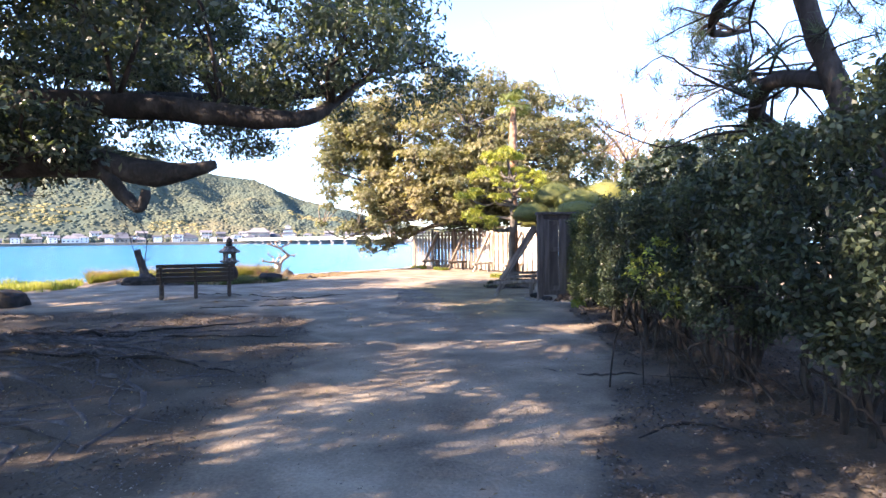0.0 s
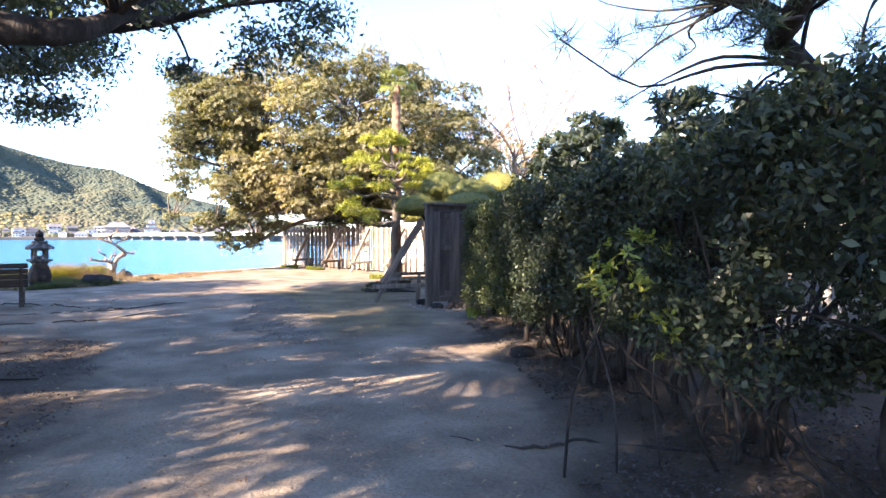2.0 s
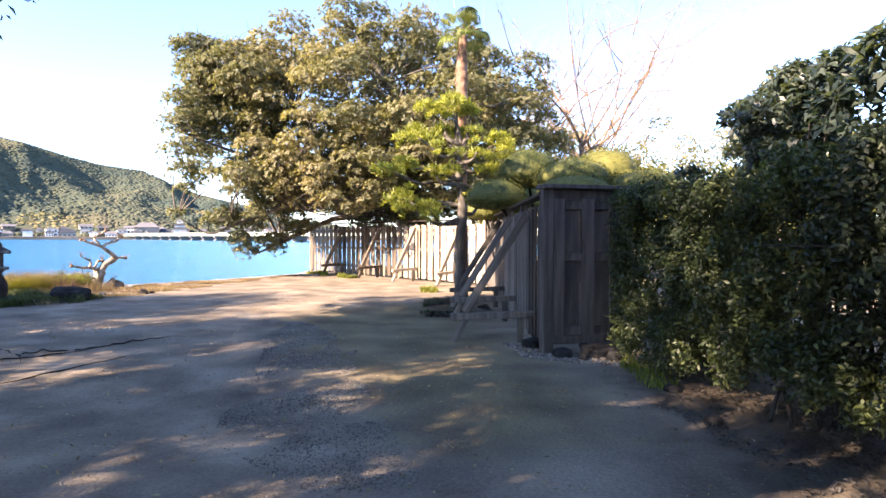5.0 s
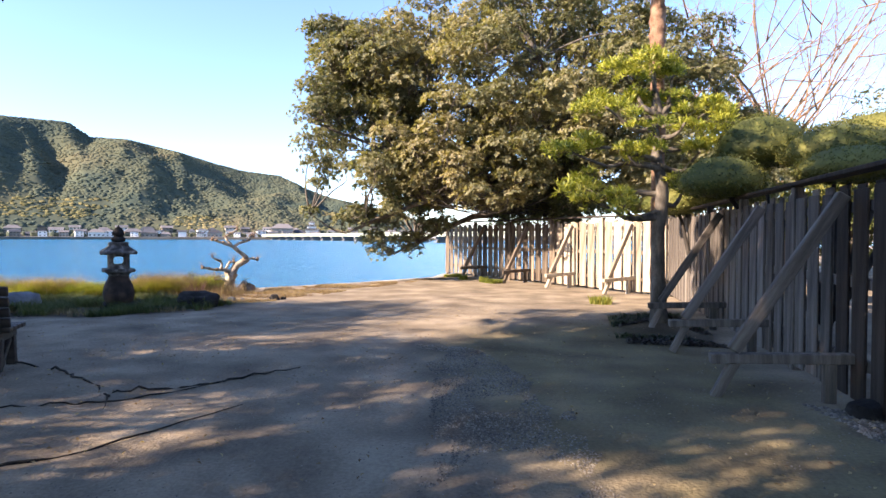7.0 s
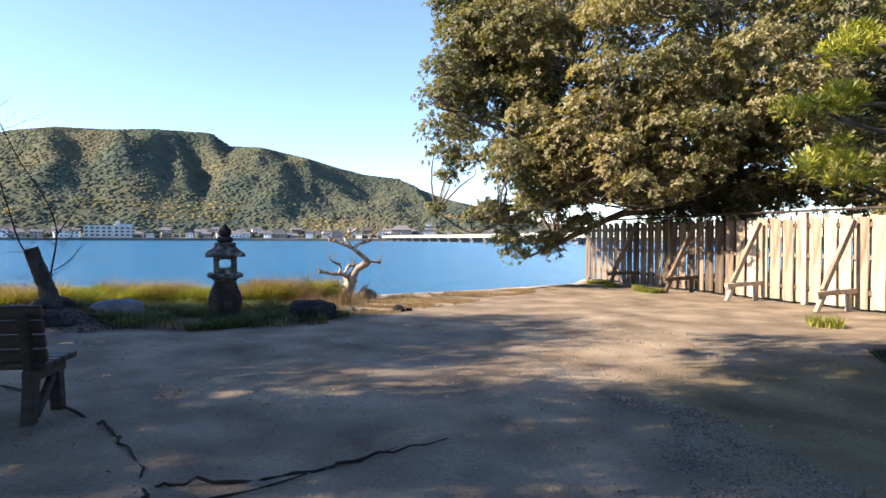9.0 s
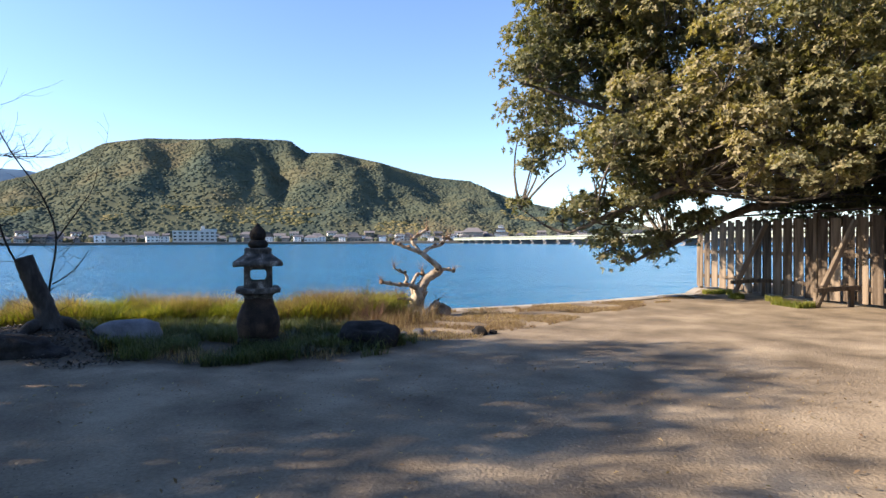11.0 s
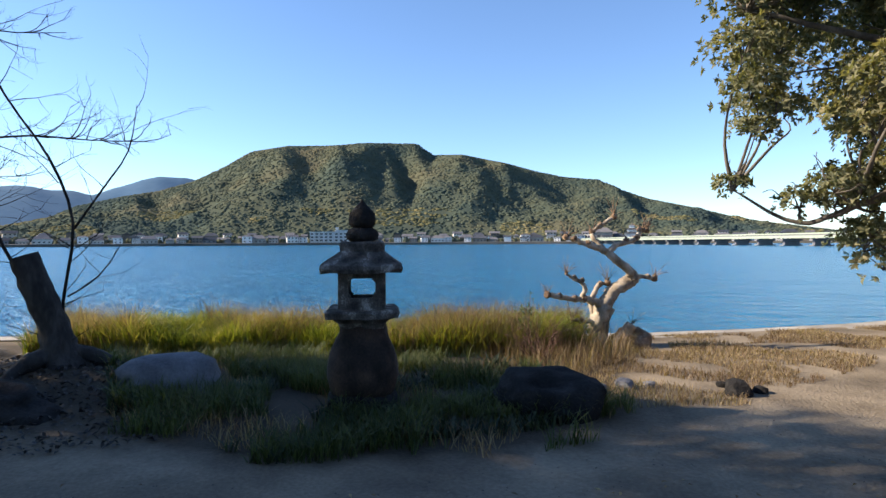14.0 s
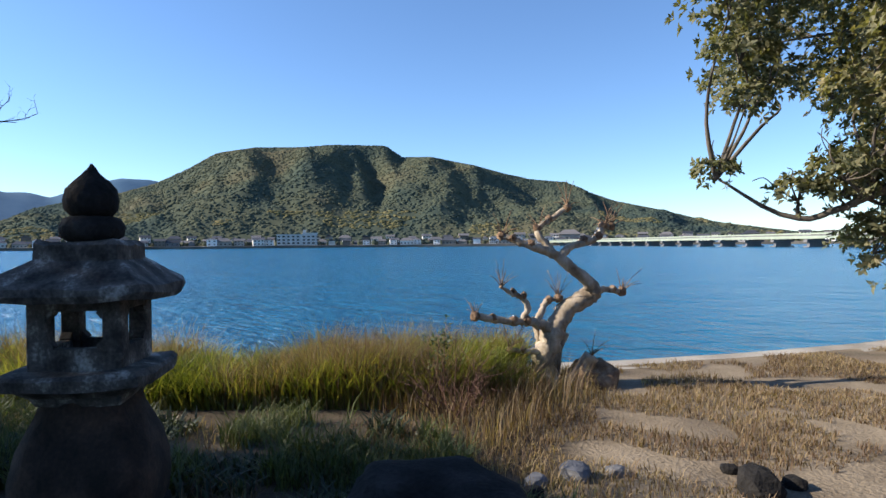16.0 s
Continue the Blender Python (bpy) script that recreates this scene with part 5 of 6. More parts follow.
for i in range(60):
    u = RNG.random()
    clumps.append((-5.4 + 2.6 * u, 7.4 + RNG.normal(0, 0.5), 2.05 + 0.5 * RNG.random() + 0.3 * u, RNG.uniform(0.25, 0.42)))
for i, (x, y, z, r) in enumerate(clumps):
    if i % 3 == 0:
        pts, rr = HEAVY_LIMBS[RNG.integers(0, len(HEAVY_LIMBS))]
        best = min((q for pp, _ in HEAVY_LIMBS for q in pp[1:]), key=lambda q: (q[0] - x) ** 2 + (q[1] - y) ** 2 + (q[2] - z) ** 2)
        limb_to(tb, np.array(best) - o, np.array([x, y, z]) - o, 0.035, 0.008, 0.1, 5)
tb.make("trunk", M_BARK, near)
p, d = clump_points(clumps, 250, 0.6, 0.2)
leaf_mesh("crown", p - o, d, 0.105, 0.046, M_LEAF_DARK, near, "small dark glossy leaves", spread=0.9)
p, d = clump_points(high, 110, 0.7, 0.2)
leaf_mesh("upper_crown", p - o, d, 0.17, 0.085, M_LEAF_DARK, near, "leaf clumps mostly out of view, added to shade the yard", spread=0.9)


def shade_tree(at, h, rad, n, label):
    """A tall evergreen out of view, added off the path to shade the yard."""
    t = thing("evergreen_tree", at, label, "tree", "evergreens beside the yard")
    tb = Tubes()
    tb.add([(0, 0, -0.3), (0.1, 0, h * 0.3), (0, 0.2, h * 0.6), (0.1, 0.1, h * 0.85)], [0.5, 0.36, 0.22, 0.06], 10, 4, 0.1)
    cl = []
    while len(cl) < n:
        d = RNG.normal(0, 1, 3)
        d *= RNG.random() ** 0.4 / np.linalg.norm(d)
        c = np.array([0, 0, h * 0.66]) + d * np.array([rad, rad, h * 0.36])
        if noise.noise(Vector((c + np.array(at)) * 0.4)) > -0.2:
            cl.append((*c, RNG.uniform(0.5, 0.9)))
    for i in range(0, n, 6):
        limb_to(tb, (0, 0.1, h * 0.4), cl[i][:3], 0.1, 0.02, 0.3, 6)
    tb.make("trunk", M_BARK, t)
    p, d = clump_points(cl, 130)
    leaf_mesh("crown", p, d, 0.17, 0.08, M_LEAF_DARK, t)
    return t


shade_tree((-13.5, 9.0, 0), 8.5, 4.2, 165, "unseen dense evergreen on the shore side, added to shade the yard")
shade_tree((-15.3, 14.1, 0), 8.0, 3.5, 205, "unseen evergreen tree by the sea wall, added for its shade")
shade_tree((-9.5, -2.0, 0), 9.0, 4.6, 150, "unseen tall evergreen behind the start of the path, added for shade")

# yellow-green clipped tree in front of the fence corner
pin = thing("tiered_garden_tree", (2.12, 20.75, 0), "clipped garden tree with yellow-green tiers of long leaves", "tree")
o = np.array([2.12, 20.75, 0])
tb = Tubes()
tb.add([(0, 0, -0.15), (-0.02, 0.0, 0.6), (-0.02, 0, 1.4), (0.03, 0.0, 2.1), (-0.05, 0.05, 2.7), (-0.1, 0, 3.4), (-0.1, 0, 4.0)], [0.16, 0.115, 0.10, 0.10, 0.075, 0.05, 0.02], 10, 4, 0.12)
tiers = [(-1.15, -0.2, 2.05, 0.42), (-0.7, -0.4, 1.95, 0.4), (-1.4, -0.3, 2.75, 0.40), (-1.0, 0.0, 2.85, 0.4), (-0.55, -0.3, 2.7, 0.35), (-0.9, -0.3, 3.45, 0.42), (-0.4, 0.1, 3.6, 0.45), (0.15, 0.0, 3.55, 0.4),
         (-0.6, 0, 4.0, 0.4), (-0.15, 0, 4.15, 0.42), (0.2, 0.1, 4.0, 0.36), (0.7, 0.0, 3.4, 0.4), (0.9, 0.1, 3.0, 0.42), (0.55, -0.2, 2.75, 0.36), (0.45, 0.2, 2.2, 0.3), (-0.3, -0.4, 3.1, 0.35), (-1.2, 0.3, 2.3, 0.3), (0.3, -0.3, 3.2, 0.35)]
for x, y, z, r in tiers:
    limb_to(tb, (0.0, 0, min(3.3, z - 0.25)), (x, y, z - 0.05), 0.055, 0.02, -0.1, 7)
tb.make("trunk", M_BARK_GREY, pin)
tiers = [(x + RNG.normal(0, 0.17), y + RNG.normal(0, 0.17), z + RNG.normal(0, 0.07), r * RNG.uniform(0.4, 0.68)) for x, y, z, r in tiers for _ in range(3)]
p, d = pad_twigs(tiers, 300, 0.5, 0.2)
rosettes("crown", p, d + np.array([0, 0, 0.5]), 11, 0.125, 0.020, M_LEAF_BRIGHT, pin, "bright tiers of narrow leaves in whorls", (0.3, 1.2))

# palm behind the fence
palm = thing("palm_tree", (2.2, 21.3, 0), "tall palm with orange fibrous trunk and a small crown", "palm")
tb = Tubes()
tb.add([(0, 0, -0.2), (0.0, 0, 2), (-0.02, 0, 4), (-0.02, 0, 5.0), (0, 0, 5.75)], [0.12, 0.105, 0.12, 0.135, 0.07], 12, 10, 0.2)
tb.make("trunk", M_PALMBARK, palm)
fv = []
for i in range(20):
    a = RNG.uniform(0, 2 * math.pi)
    e = RNG.uniform(-0.5, 1.3)
    d = np.array([math.cos(a) * math.cos(e), math.sin(a) * math.cos(e), math.sin(e)])
    s = np.cross(d, [0, 0, 1.0])
    s /= np.linalg.norm(s)
    hubp = np.array([0, 0, 5.8]) + d * 0.28
    for j in range(-9, 10):
        w = d * math.cos(j * 0.13) + s * math.sin(j * 0.13)
        tip = hubp + w * 0.36 - np.array([0, 0, 0.10 + 0.1 * abs(j) / 9])
        n_ = np.cross(w, [0.2, 0.1, 1.0])
        n_ /= np.linalg.norm(n_)
        fv += [hubp - d * 0.28 if j == 0 else hubp, hubp + w * 0.3 + n_ * 0.014, tip, hubp + w * 0.3 - n_ * 0.014]
fast_mesh("frond", np.array(fv), np.arange(len(fv)).reshape(-1, 4), M_LEAF_PALM, palm, "fan-shaped fronds")


# cloud-pruned shrubs behind the side fence
def topiary(at, domes, label):
    t = thing("clipped_shrub", at, label, "shrub", "cloud-pruned shrubs")
    tb = Tubes()
    for x, y, z, r, h in domes:
        limb_to(tb, (0, 0, 0.2), (x, y, z), 0.07, 0.03, 0.0, 6)
        bm = bmesh.new()
        bmesh.ops.create_icosphere(bm, subdivisions=3, radius=1.0)
        for v in bm.verts:
            q = 1 + 0.06 * noise.noise(v.co * 3 + Vector((x, y, z)))
            v.co = Vector((v.co.x * r * q * 0.94, v.co.y * r * q * 0.94, (v.co.z if v.co.z > 0 else v.co.z * 0.45) * h * q * 0.93)) + Vector((x, y, z))
        inner = part("dome", bm, M_LEAF_TOPIARY, t, "", True)
        n = int(9000 * r * r)
        d = RNG.normal(0, 1, (n, 3))
        d /= np.linalg.norm(d, axis=1)[:, None]
        d[:, 2] = np.where(d[:, 2] < 0, d[:, 2] * 0.45, d[:, 2])
        p = d * np.array([r, r, h]) * (1 + 0.025 * RNG.normal(0, 1, (n, 1))) + np.array([x, y, z])
        leaf_mesh("foliage", p, d * 1.5, 0.035, 0.018, M_LEAF_TOPIARY, inner, "", spread=0.9)
    tb.make("stem", M_BARK, t)
    return t


topiary((4.0, 19.4, 0), [(-0.6, 0.7, 2.62, 0.66, 0.55), (0.95, 0.6, 2.68, 0.66, 0.5), (0.05, -0.2, 2.45, 0.72, 0.42), (-0.1, -0.85, 2.18, 0.66, 0.32), (-1.35, 0.1, 2.1, 0.58, 0.42), (1.15, -0.75, 2.28, 0.62, 0.34)], "rounded cloud-pruned shrub showing over the fence")
topiary((3.5, 22.6, 0), [(0.2, 0, 2.2, 0.8, 0.55), (-0.6, 0.5, 2.0, 0.6, 0.4)], "rounded cloud-pruned shrub behind the fence")


# ---- hedge along the path ----
def shrub(at, clumps, per, leaf, material, label, stems, name="hedge_shrub", group="hedge along the path", spread=0.9):
    t = thing(name, at, label, "hedge" if name == "hedge_shrub" else "shrub", group)
    for i in range(stems):
        tb = Tubes()
        c = clumps[int(RNG.integers(0, len(clumps)))]
        bx, by = RNG.normal(0, 0.16), RNG.normal(0, 0.25)
        tb.add([(bx, by, -0.1), (bx + RNG.normal(0, 0.08), by + RNG.normal(0, 0.1), 0.45), ((bx + c[0]) / 2 + RNG.normal(0, 0.08), (by + c[1]) / 2, 0.95), c[:3]], np.array([0.032, 0.024, 0.017, 0.006]) * RNG.uniform(0.6, 1.2) * (0.3 if name == "young_shrub" else 1.0), 6, 3, 0.2, 0.3)
        tb.make("stem", M_BARK, t)
    if name == "hedge_shrub":
        p, d = clump_points(clumps, per, 0.9, 0.3)
        leaf_mesh("foliage", p, d, leaf, leaf * 0.48, material, t, spread=spread)
    else:
        p, d = pad_twigs(clumps, per * 6, 0.8, 0.4)
        rosettes("foliage", p, d, 8, leaf, leaf * 0.38, material, t, "", (0.6, 1.5))
    return t


def hedge_clumps(n, lx, ly, z0, z1, r):
    out = []
    for i in range(n):
        c = [RNG.uniform(-lx, lx), RNG.uniform(-ly, ly), RNG.uniform(z0, z1)]
        if i % 3:
            k = (0, 0, 1, 1, 2)[i % 5]
            c[k] = (-lx, -lx if i % 2 else lx)[i % 2] if k == 0 else (ly if i % 2 else -ly) if k == 1 else z1
        out.append((*c, RNG.uniform(0.7, 1.2) * r))
    return out


for (x, y), n, lx, z0, z1, r, per, leaf, mt, lab in (
        ((3.95, 13.95), 230, 0.62, 0.22, 1.85, 0.17, 260, 0.048, M_LEAF_HEDGE_SUN, "dense clipped evergreen hedge beside the gate"),
        ((4.0, 12.1), 190, 0.66, 0.35, 1.86, 0.18, 250, 0.05, M_LEAF_HEDGE_SUN, "dense clipped evergreen hedge along the path"),
        ((3.95, 10.45), 150, 0.66, 0.5, 1.9, 0.19, 230, 0.053, M_LEAF_HEDGE, "evergreen hedge with loose lower stems"),
        ((3.95, 8.8), 105, 0.66, 0.7, 1.85, 0.2, 240, 0.055, M_LEAF_HEDGE, "loose dark evergreen hedge with bare stems"),
        ((4.0, 7.15), 95, 0.66, 0.68, 1.85, 0.2, 190, 0.056, M_LEAF_HEDGE, "loose dark evergreen hedge with bare stems"),
        ((4.1, 5.5), 88, 0.7, 0.68, 2.0, 0.21, 180, 0.058, M_LEAF_HEDGE, "tall dark overgrown evergreen shrub"),
        ((4.25, 3.85), 88, 0.7, 0.68, 2.25, 0.22, 170, 0.058, M_LEAF_HEDGE, "tall dark overgrown evergreen shrub"),
        ((4.4, 2.2), 85, 0.7, 0.68, 2.4, 0.22, 170, 0.058, M_LEAF_HEDGE, "tall dark overgrown evergreen shrub")):
    t = shrub((x, y, 0), hedge_clumps(n, lx, 0.85, z0, z1, r), per, leaf, mt, lab, 10)
    for i in range(3 if y < 11 else 0):
        tb = Tubes()
        bx, by = RNG.uniform(-0.5, 0.4), RNG.uniform(-0.8, 0.8)
        tb.add([(bx, by, -0.1), (bx + RNG.normal(0, 0.04), by + RNG.normal(0, 0.06), 0.35), (bx + RNG.normal(0, 0.1), by + RNG.normal(0, 0.15), 0.9), (bx + RNG.normal(0, 0.15), by + RNG.normal(0, 0.25), 1.6)], [0.038, 0.026, 0.02, 0.008], 8, 4, 0.25, 0.5)
        tb.make("trunk", M_BARK, t)
        for j in range(5):
            tb = Tubes()
            z_ = RNG.uniform(0.5, 1.3)
            tb.add([(bx, by, z_), (bx + RNG.normal(0, 0.2), by + RNG.normal(0, 0.2), z_ + 0.2), (bx + RNG.normal(0, 0.35), by + RNG.normal(0, 0.4), z_ + RNG.uniform(0.2, 0.6))], [0.014, 0.01, 0.004], 5, 3, 0.2, 0.4)
            tb.make("side_branch", M_BARK, t)
    for i in range(9 if y < 11 else 3):
        tb = Tubes()
        q = np.array([RNG.uniform(-0.45, 0.2), RNG.uniform(-0.8, 0.8), 0.0])
        w = np.array([RNG.uniform(-0.5, 0.1), RNG.normal(0, 0.35), RNG.uniform(0.25, 0.8)])
        tb.add([q - np.array([0, 0, 0.05]), q + w * 0.45 + RNG.normal(0, 0.06, 3), q + w * 0.75 + RNG.normal(0, 0.08, 3), q + w * 1.1], [0.016, 0.012, 0.009, 0.003], 5, 4, 0.2, 0.6)
        tb.make("low_branch", M_BARK, t)
# leaves are deeper green; the bright material paints the sun on them
shrub((3.1, 7.0, 0), [(-0.1, -0.2, 1.1, 0.17), (0.0, -0.05, 1.25, 0.2), (0.05, -0.3, 0.85, 0.16), (-0.1, 0.16, 1.0, 0.14)], 34, 0.062, M_LEAF_BRIGHT, "shrub in the hedge edge, sunlight put into its yellow-green", 3, "young_shrub", "", 1.2)
# large-leaved shrubs that rise behind the hedge
for x, y, z, sp_, n_ in ((4.6, 11.7, 2.35, 0.28, 16), (5.5, 10.9, 2.3, 0.28, 16), (5.0, 9.3, 2.0, 0.3, 16), (6.0, 12.4, 2.2, 0.3, 16), (6.3, 9.5, 2.2, 0.3, 18), (5.3, 14.9, 2.6, 0.42, 26), (6.1, 15.6, 2.8, 0.42, 26)):
    cl = [(RNG.normal(0, sp_), RNG.normal(0, sp_), z + RNG.uniform(-0.7, 0.75), RNG.uniform(0.14, 0.26)) for _ in range(n_)]
    shrub((x, y, 0), cl, 62, 0.125, M_LEAF_DARK, "broad-leaved dark shrub rising behind the hedge", 7, "broadleaf_shrub", "shrubs behind the hedge", 0.8)

# old pine that leans over the hedge
pine = thing("pine_tree", (4.82, 5.68, 0), "old dark leaning pine with crooked branches", "tree")
tb = Tubes()
tb.add([(0, 0, -0.2), (-0.2, 0.05, 1.2), (-0.55, 0.15, 2.4), (-0.75, 0.35, 3.3), (-0.8, 0.6, 4.4), (-0.5, 0.8, 5.6)], [0.17, 0.115, 0.09, 0.08, 0.065, 0.04], 12, 5, 0.14)
tuft = []
for pts, rr in (([(-0.6, 0.2, 2.6), (-0.85, 0.7, 2.75), (-0.75, 1.3, 2.55), (-0.45, 1.8, 2.95), (-0.6, 2.3, 3.25), (-0.2, 2.9, 3.4)], [0.075, 0.068, 0.06, 0.045, 0.03, 0.015]),
                ([(-0.73, 1.32, 2.58), (-0.52, 1.27, 2.36), (-0.42, 1.2, 1.8)], [0.055, 0.06, 0.05]),
                ([(-0.75, 0.4, 3.4), (-1.0, 1.2, 3.7), (-0.9, 2.0, 3.6), (-0.3, 2.6, 3.8)], [0.08, 0.06, 0.045, 0.02]),
                ([(-0.75, 0.5, 3.9), (-0.2, 1.2, 4.1), (0.4, 2.0, 4.0), (0.9, 2.8, 4.2)], [0.08, 0.06, 0.04, 0.02]),
                ([(-0.8, 0.6, 4.3), (-1.4, 0.9, 4.6), (-1.9, 1.6, 4.6)], [0.07, 0.05, 0.02])):
    tb.add([np.array(q) for q in pts], rr, 8, 5, 0.15, 0.1)
    for i in range(1, len(pts)):
        for j in range(8):
            s0 = np.array(pts[i]) * 0.6 + np.array(pts[i - 1]) * 0.4
            e0 = s0 + RNG.normal(0, 1, 3) * np.array([0.45, 0.5, 0.28]) + np.array([0, 0.1, 0.12])
            limb_to(tb, s0, e0, 0.018, 0.006, 0.05, 4)
            tuft.append(e0)
            tuft.append(e0 * 0.8 + s0 * 0.2)
tb.make("trunk", M_BARK, pine)
nv = []
for c in tuft:
    for i in range(60):
        d = RNG.normal(0, 1, 3) + np.array([0, 0, 0.5])
        d /= np.linalg.norm(d)
        s = np.cross(d, RNG.normal(0, 1, 3))
        s /= np.linalg.norm(s)
        b0 = c + RNG.normal(0, 0.03, 3)
        l = RNG.uniform(0.08, 0.15)
        nv += [b0 - s * 0.0026, b0 + s * 0.0026, b0 + d * l + s * 0.0014, b0 + d * l - s * 0.0014]
fast_mesh("needle_tuft", np.array(nv), np.arange(len(nv)).reshape(-1, 4), M_NEEDLE, pine, "tufts of dark needles")

# trees that close the view behind the hedge and fence
for i, (x, y, h, r, mt) in enumerate(((9, 40, 8.5, 4.5, M_LEAF_BIG), (14, 36, 7.0, 4.2, M_LEAF_BIG), (18, 30, 6.2, 3.8, M_LEAF_TOPIARY), (12, 26, 4.2, 2.4, M_LEAF_TOPIARY), (8.2, 27.5, 4.0, 2.0, M_LEAF_TOPIARY), (20, 22, 6.0, 3.6, M_LEAF_BIG), (17, 14, 5.4, 3.2, M_LEAF_DARK), (14, 6, 5.2, 3.0, M_LEAF_DARK), (24, 44, 10.0, 5.5, M_LEAF_BIG))):
    t = thing("background_tree", (x, y, 0), "olive evergreen tree beyond the garden fence" if h > 5 else "low clipped evergreen tree beyond the garden fence", "tree", "trees beyond the fence")
    tb = Tubes()
    tb.add([(0, 0, -0.3), (0.1, 0.1, h * 0.35), (0, 0, h * 0.7)], [0.25, 0.18, 0.06], 8, 3, 0.1)
    cl = []
    while len(cl) < 60:
        d = RNG.normal(0, 1, 3)
        d *= RNG.random() ** 0.4 / np.linalg.norm(d)
        c = np.array([0, 0, h * 0.58]) + d * np.array([r, r, h * 0.40])
        cl.append((*c, RNG.uniform(0.5, 1.0)))
    for q in cl[:9]:
        limb_to(tb, (0, 0, h * 0.35), q[:3], 0.07, 0.02, 0.2, 5)
    tb.make("trunk", M_BARK_GREY, t)
    p, d = clump_points(cl, 110)
    leaf_mesh("crown", p, d, 0.2, 0.09, mt, t)

# bare reddish trees behind the fence
for x, y, h in ((8.3, 33, 10.6), (12, 41, 10.5), (5.3, 33.5, 10.2), (9.6, 36, 10.5)):
    t = thing("bare_tree", (x, y, 0), "leafless tree with fine reddish twigs behind the fence", "tree", "bare trees beyond the fence")
    tb = Tubes()
    tb.add([(0, 0, -0.2), (0.1, 0, h * 0.3), (0, 0.1, h * 0.55)], [0.2, 0.15, 0.08], 8, 3, 0.1)
    for i in range(10):
        a = RNG.uniform(0, 6.28)
        shoot((0, 0.05, h * RNG.uniform(0.3, 0.55)), (math.cos(a) * 0.85, math.sin(a) * 0.85, 0.75), h * 0.52, 0.055, 3, 0.3, 0.2)
    tb.make("branch", M_DEADTIP, t)

# garden building glimpsed through the hedge
shed = thing("garden_building", (9.0, 8.0, 0), "low pale-walled building glimpsed through the hedge", "building", rz=88)
bm = bmesh.new()
add_box(bm, (9, 3, 2.3), pose(0, 0, 1.15))
part("wall", bm, M_CONCRETE, shed)
bm = bmesh.new()
v = [bm.verts.new(c) for c in ((-4.9, -1.9, 2.25), (4.9, -1.9, 2.25), (4.9, 1.9, 2.25), (-4.9, 1.9, 2.25), (-4.9, 0, 3.1), (4.9, 0, 3.1))]
for f in ((0, 1, 5, 4), (1, 2, 5), (2, 3, 4, 5), (3, 0, 4), (3, 2, 1, 0)):
    bm.faces.new([v[i] for i in f])
part("roof", bm, M_ROOF, shed)
# a plain post stands in for a red object of unknown kind
rs = thing("red_post", (6.3, 6.6, 0), "small red object of unknown kind behind the hedge", "post")
box("shaft", (0.07, 0.07, 1.1), pose(0, 0, 0.55), M_RED, rs)


# ---- grass, litter, gravel, roots ----
def blades(name, pts, height, width, material, label, lean=0.35, parent=None):
    n = len(pts)
    a = RNG.uniform(0, 2 * math.pi, n)
    patch = np.array([noise.noise(Vector((q[0] * 1.9, q[1] * 1.9, 21.0))) + 0.6 * noise.noise(Vector((q[0] * 5.5, q[1] * 5.5, 2.0))) for q in pts])
    h = height * RNG.uniform(0.45, 1.2, n) * np.clip(1 + 0.5 * patch, 0.45, 1.5)
    d = np.stack([np.cos(a), np.sin(a), np.zeros(n)], 1)
    s = np.stack([-np.sin(a), np.cos(a), np.zeros(n)], 1)
    k = RNG.uniform(0.1, 1.0, n)[:, None] * lean
    w = width * RNG.uniform(0.6, 1.3, n)[:, None]
    up = np.array([0, 0, 1.0])
    mid = pts + up * (h * 0.6)[:, None] + d * k * h[:, None] * 0.35
    tip = pts + up * h[:, None] + d * k * h[:, None] * 1.1
    co = np.stack([pts - s * w, pts + s * w, mid + s * w * 0.8, mid - s * w * 0.8, tip + s * w * 0.12, tip - s * w * 0.12], 1).reshape(-1, 3)
    b0 = np.arange(n)[:, None] * 6
    quads = np.concatenate([b0 + np.array([0, 1, 2, 3]), b0 + np.array([3, 2, 4, 5])], 0)
    ob = fast_mesh(name, co, quads, material)
    return tagged(ob, label, "grass", kind="stuff")


def scatter(poly, n, thin=0.0, freq=0.8):
    P = np.array(poly)
    out = []
    while len(out) < n:
        x = RNG.uniform(P[:, 0].min(), P[:, 0].max(), n)
        y = RNG.uniform(P[:, 1].min(), P[:, 1].max(), n)
        ok = in_poly(x, y, poly)
        for a, b_ in zip(x[ok], y[ok]):
            if noise.noise(Vector((a * freq, b_ * freq, 9.0))) > thin:
                out.append((a, b_, ground_z(a, b_)))
            if len(out) >= n:
                break
    return np.array(out)


def ragged(pts, poly, amount=0.35, freq=1.1):
    """Keep the points whose shifted place lies inside, for an uneven edge."""
    sh = np.array([[noise.noise(Vector((q[0] * freq, q[1] * freq, 3.0))) + 0.5 * noise.noise(Vector((q[0] * freq * 3, q[1] * freq * 3, 5.0))), noise.noise(Vector((q[0] * freq, q[1] * freq, 7.0))) + 0.5 * noise.noise(Vector((q[0] * freq * 3, q[1] * freq * 3, 11.0)))] for q in pts]) * amount * 2
    return pts[in_poly(pts[:, 0] + sh[:, 0], pts[:, 1] + sh[:, 1], poly)]


TALL = [(-7.6, 25.2), (-9.3, 23.8), (-12.9, 21.5), (-12.2, 20.6), (-11.0, 21.4), (-9.3, 22.6), (-7.9, 23.4), (-7.0, 24.2)]
blades("tall_grass", ragged(scatter(TALL, 52000, -0.7), TALL, 0.14), 0.31, 0.0052, M_GRASS, "tall yellow-green grass along the sea wall", 1.25)
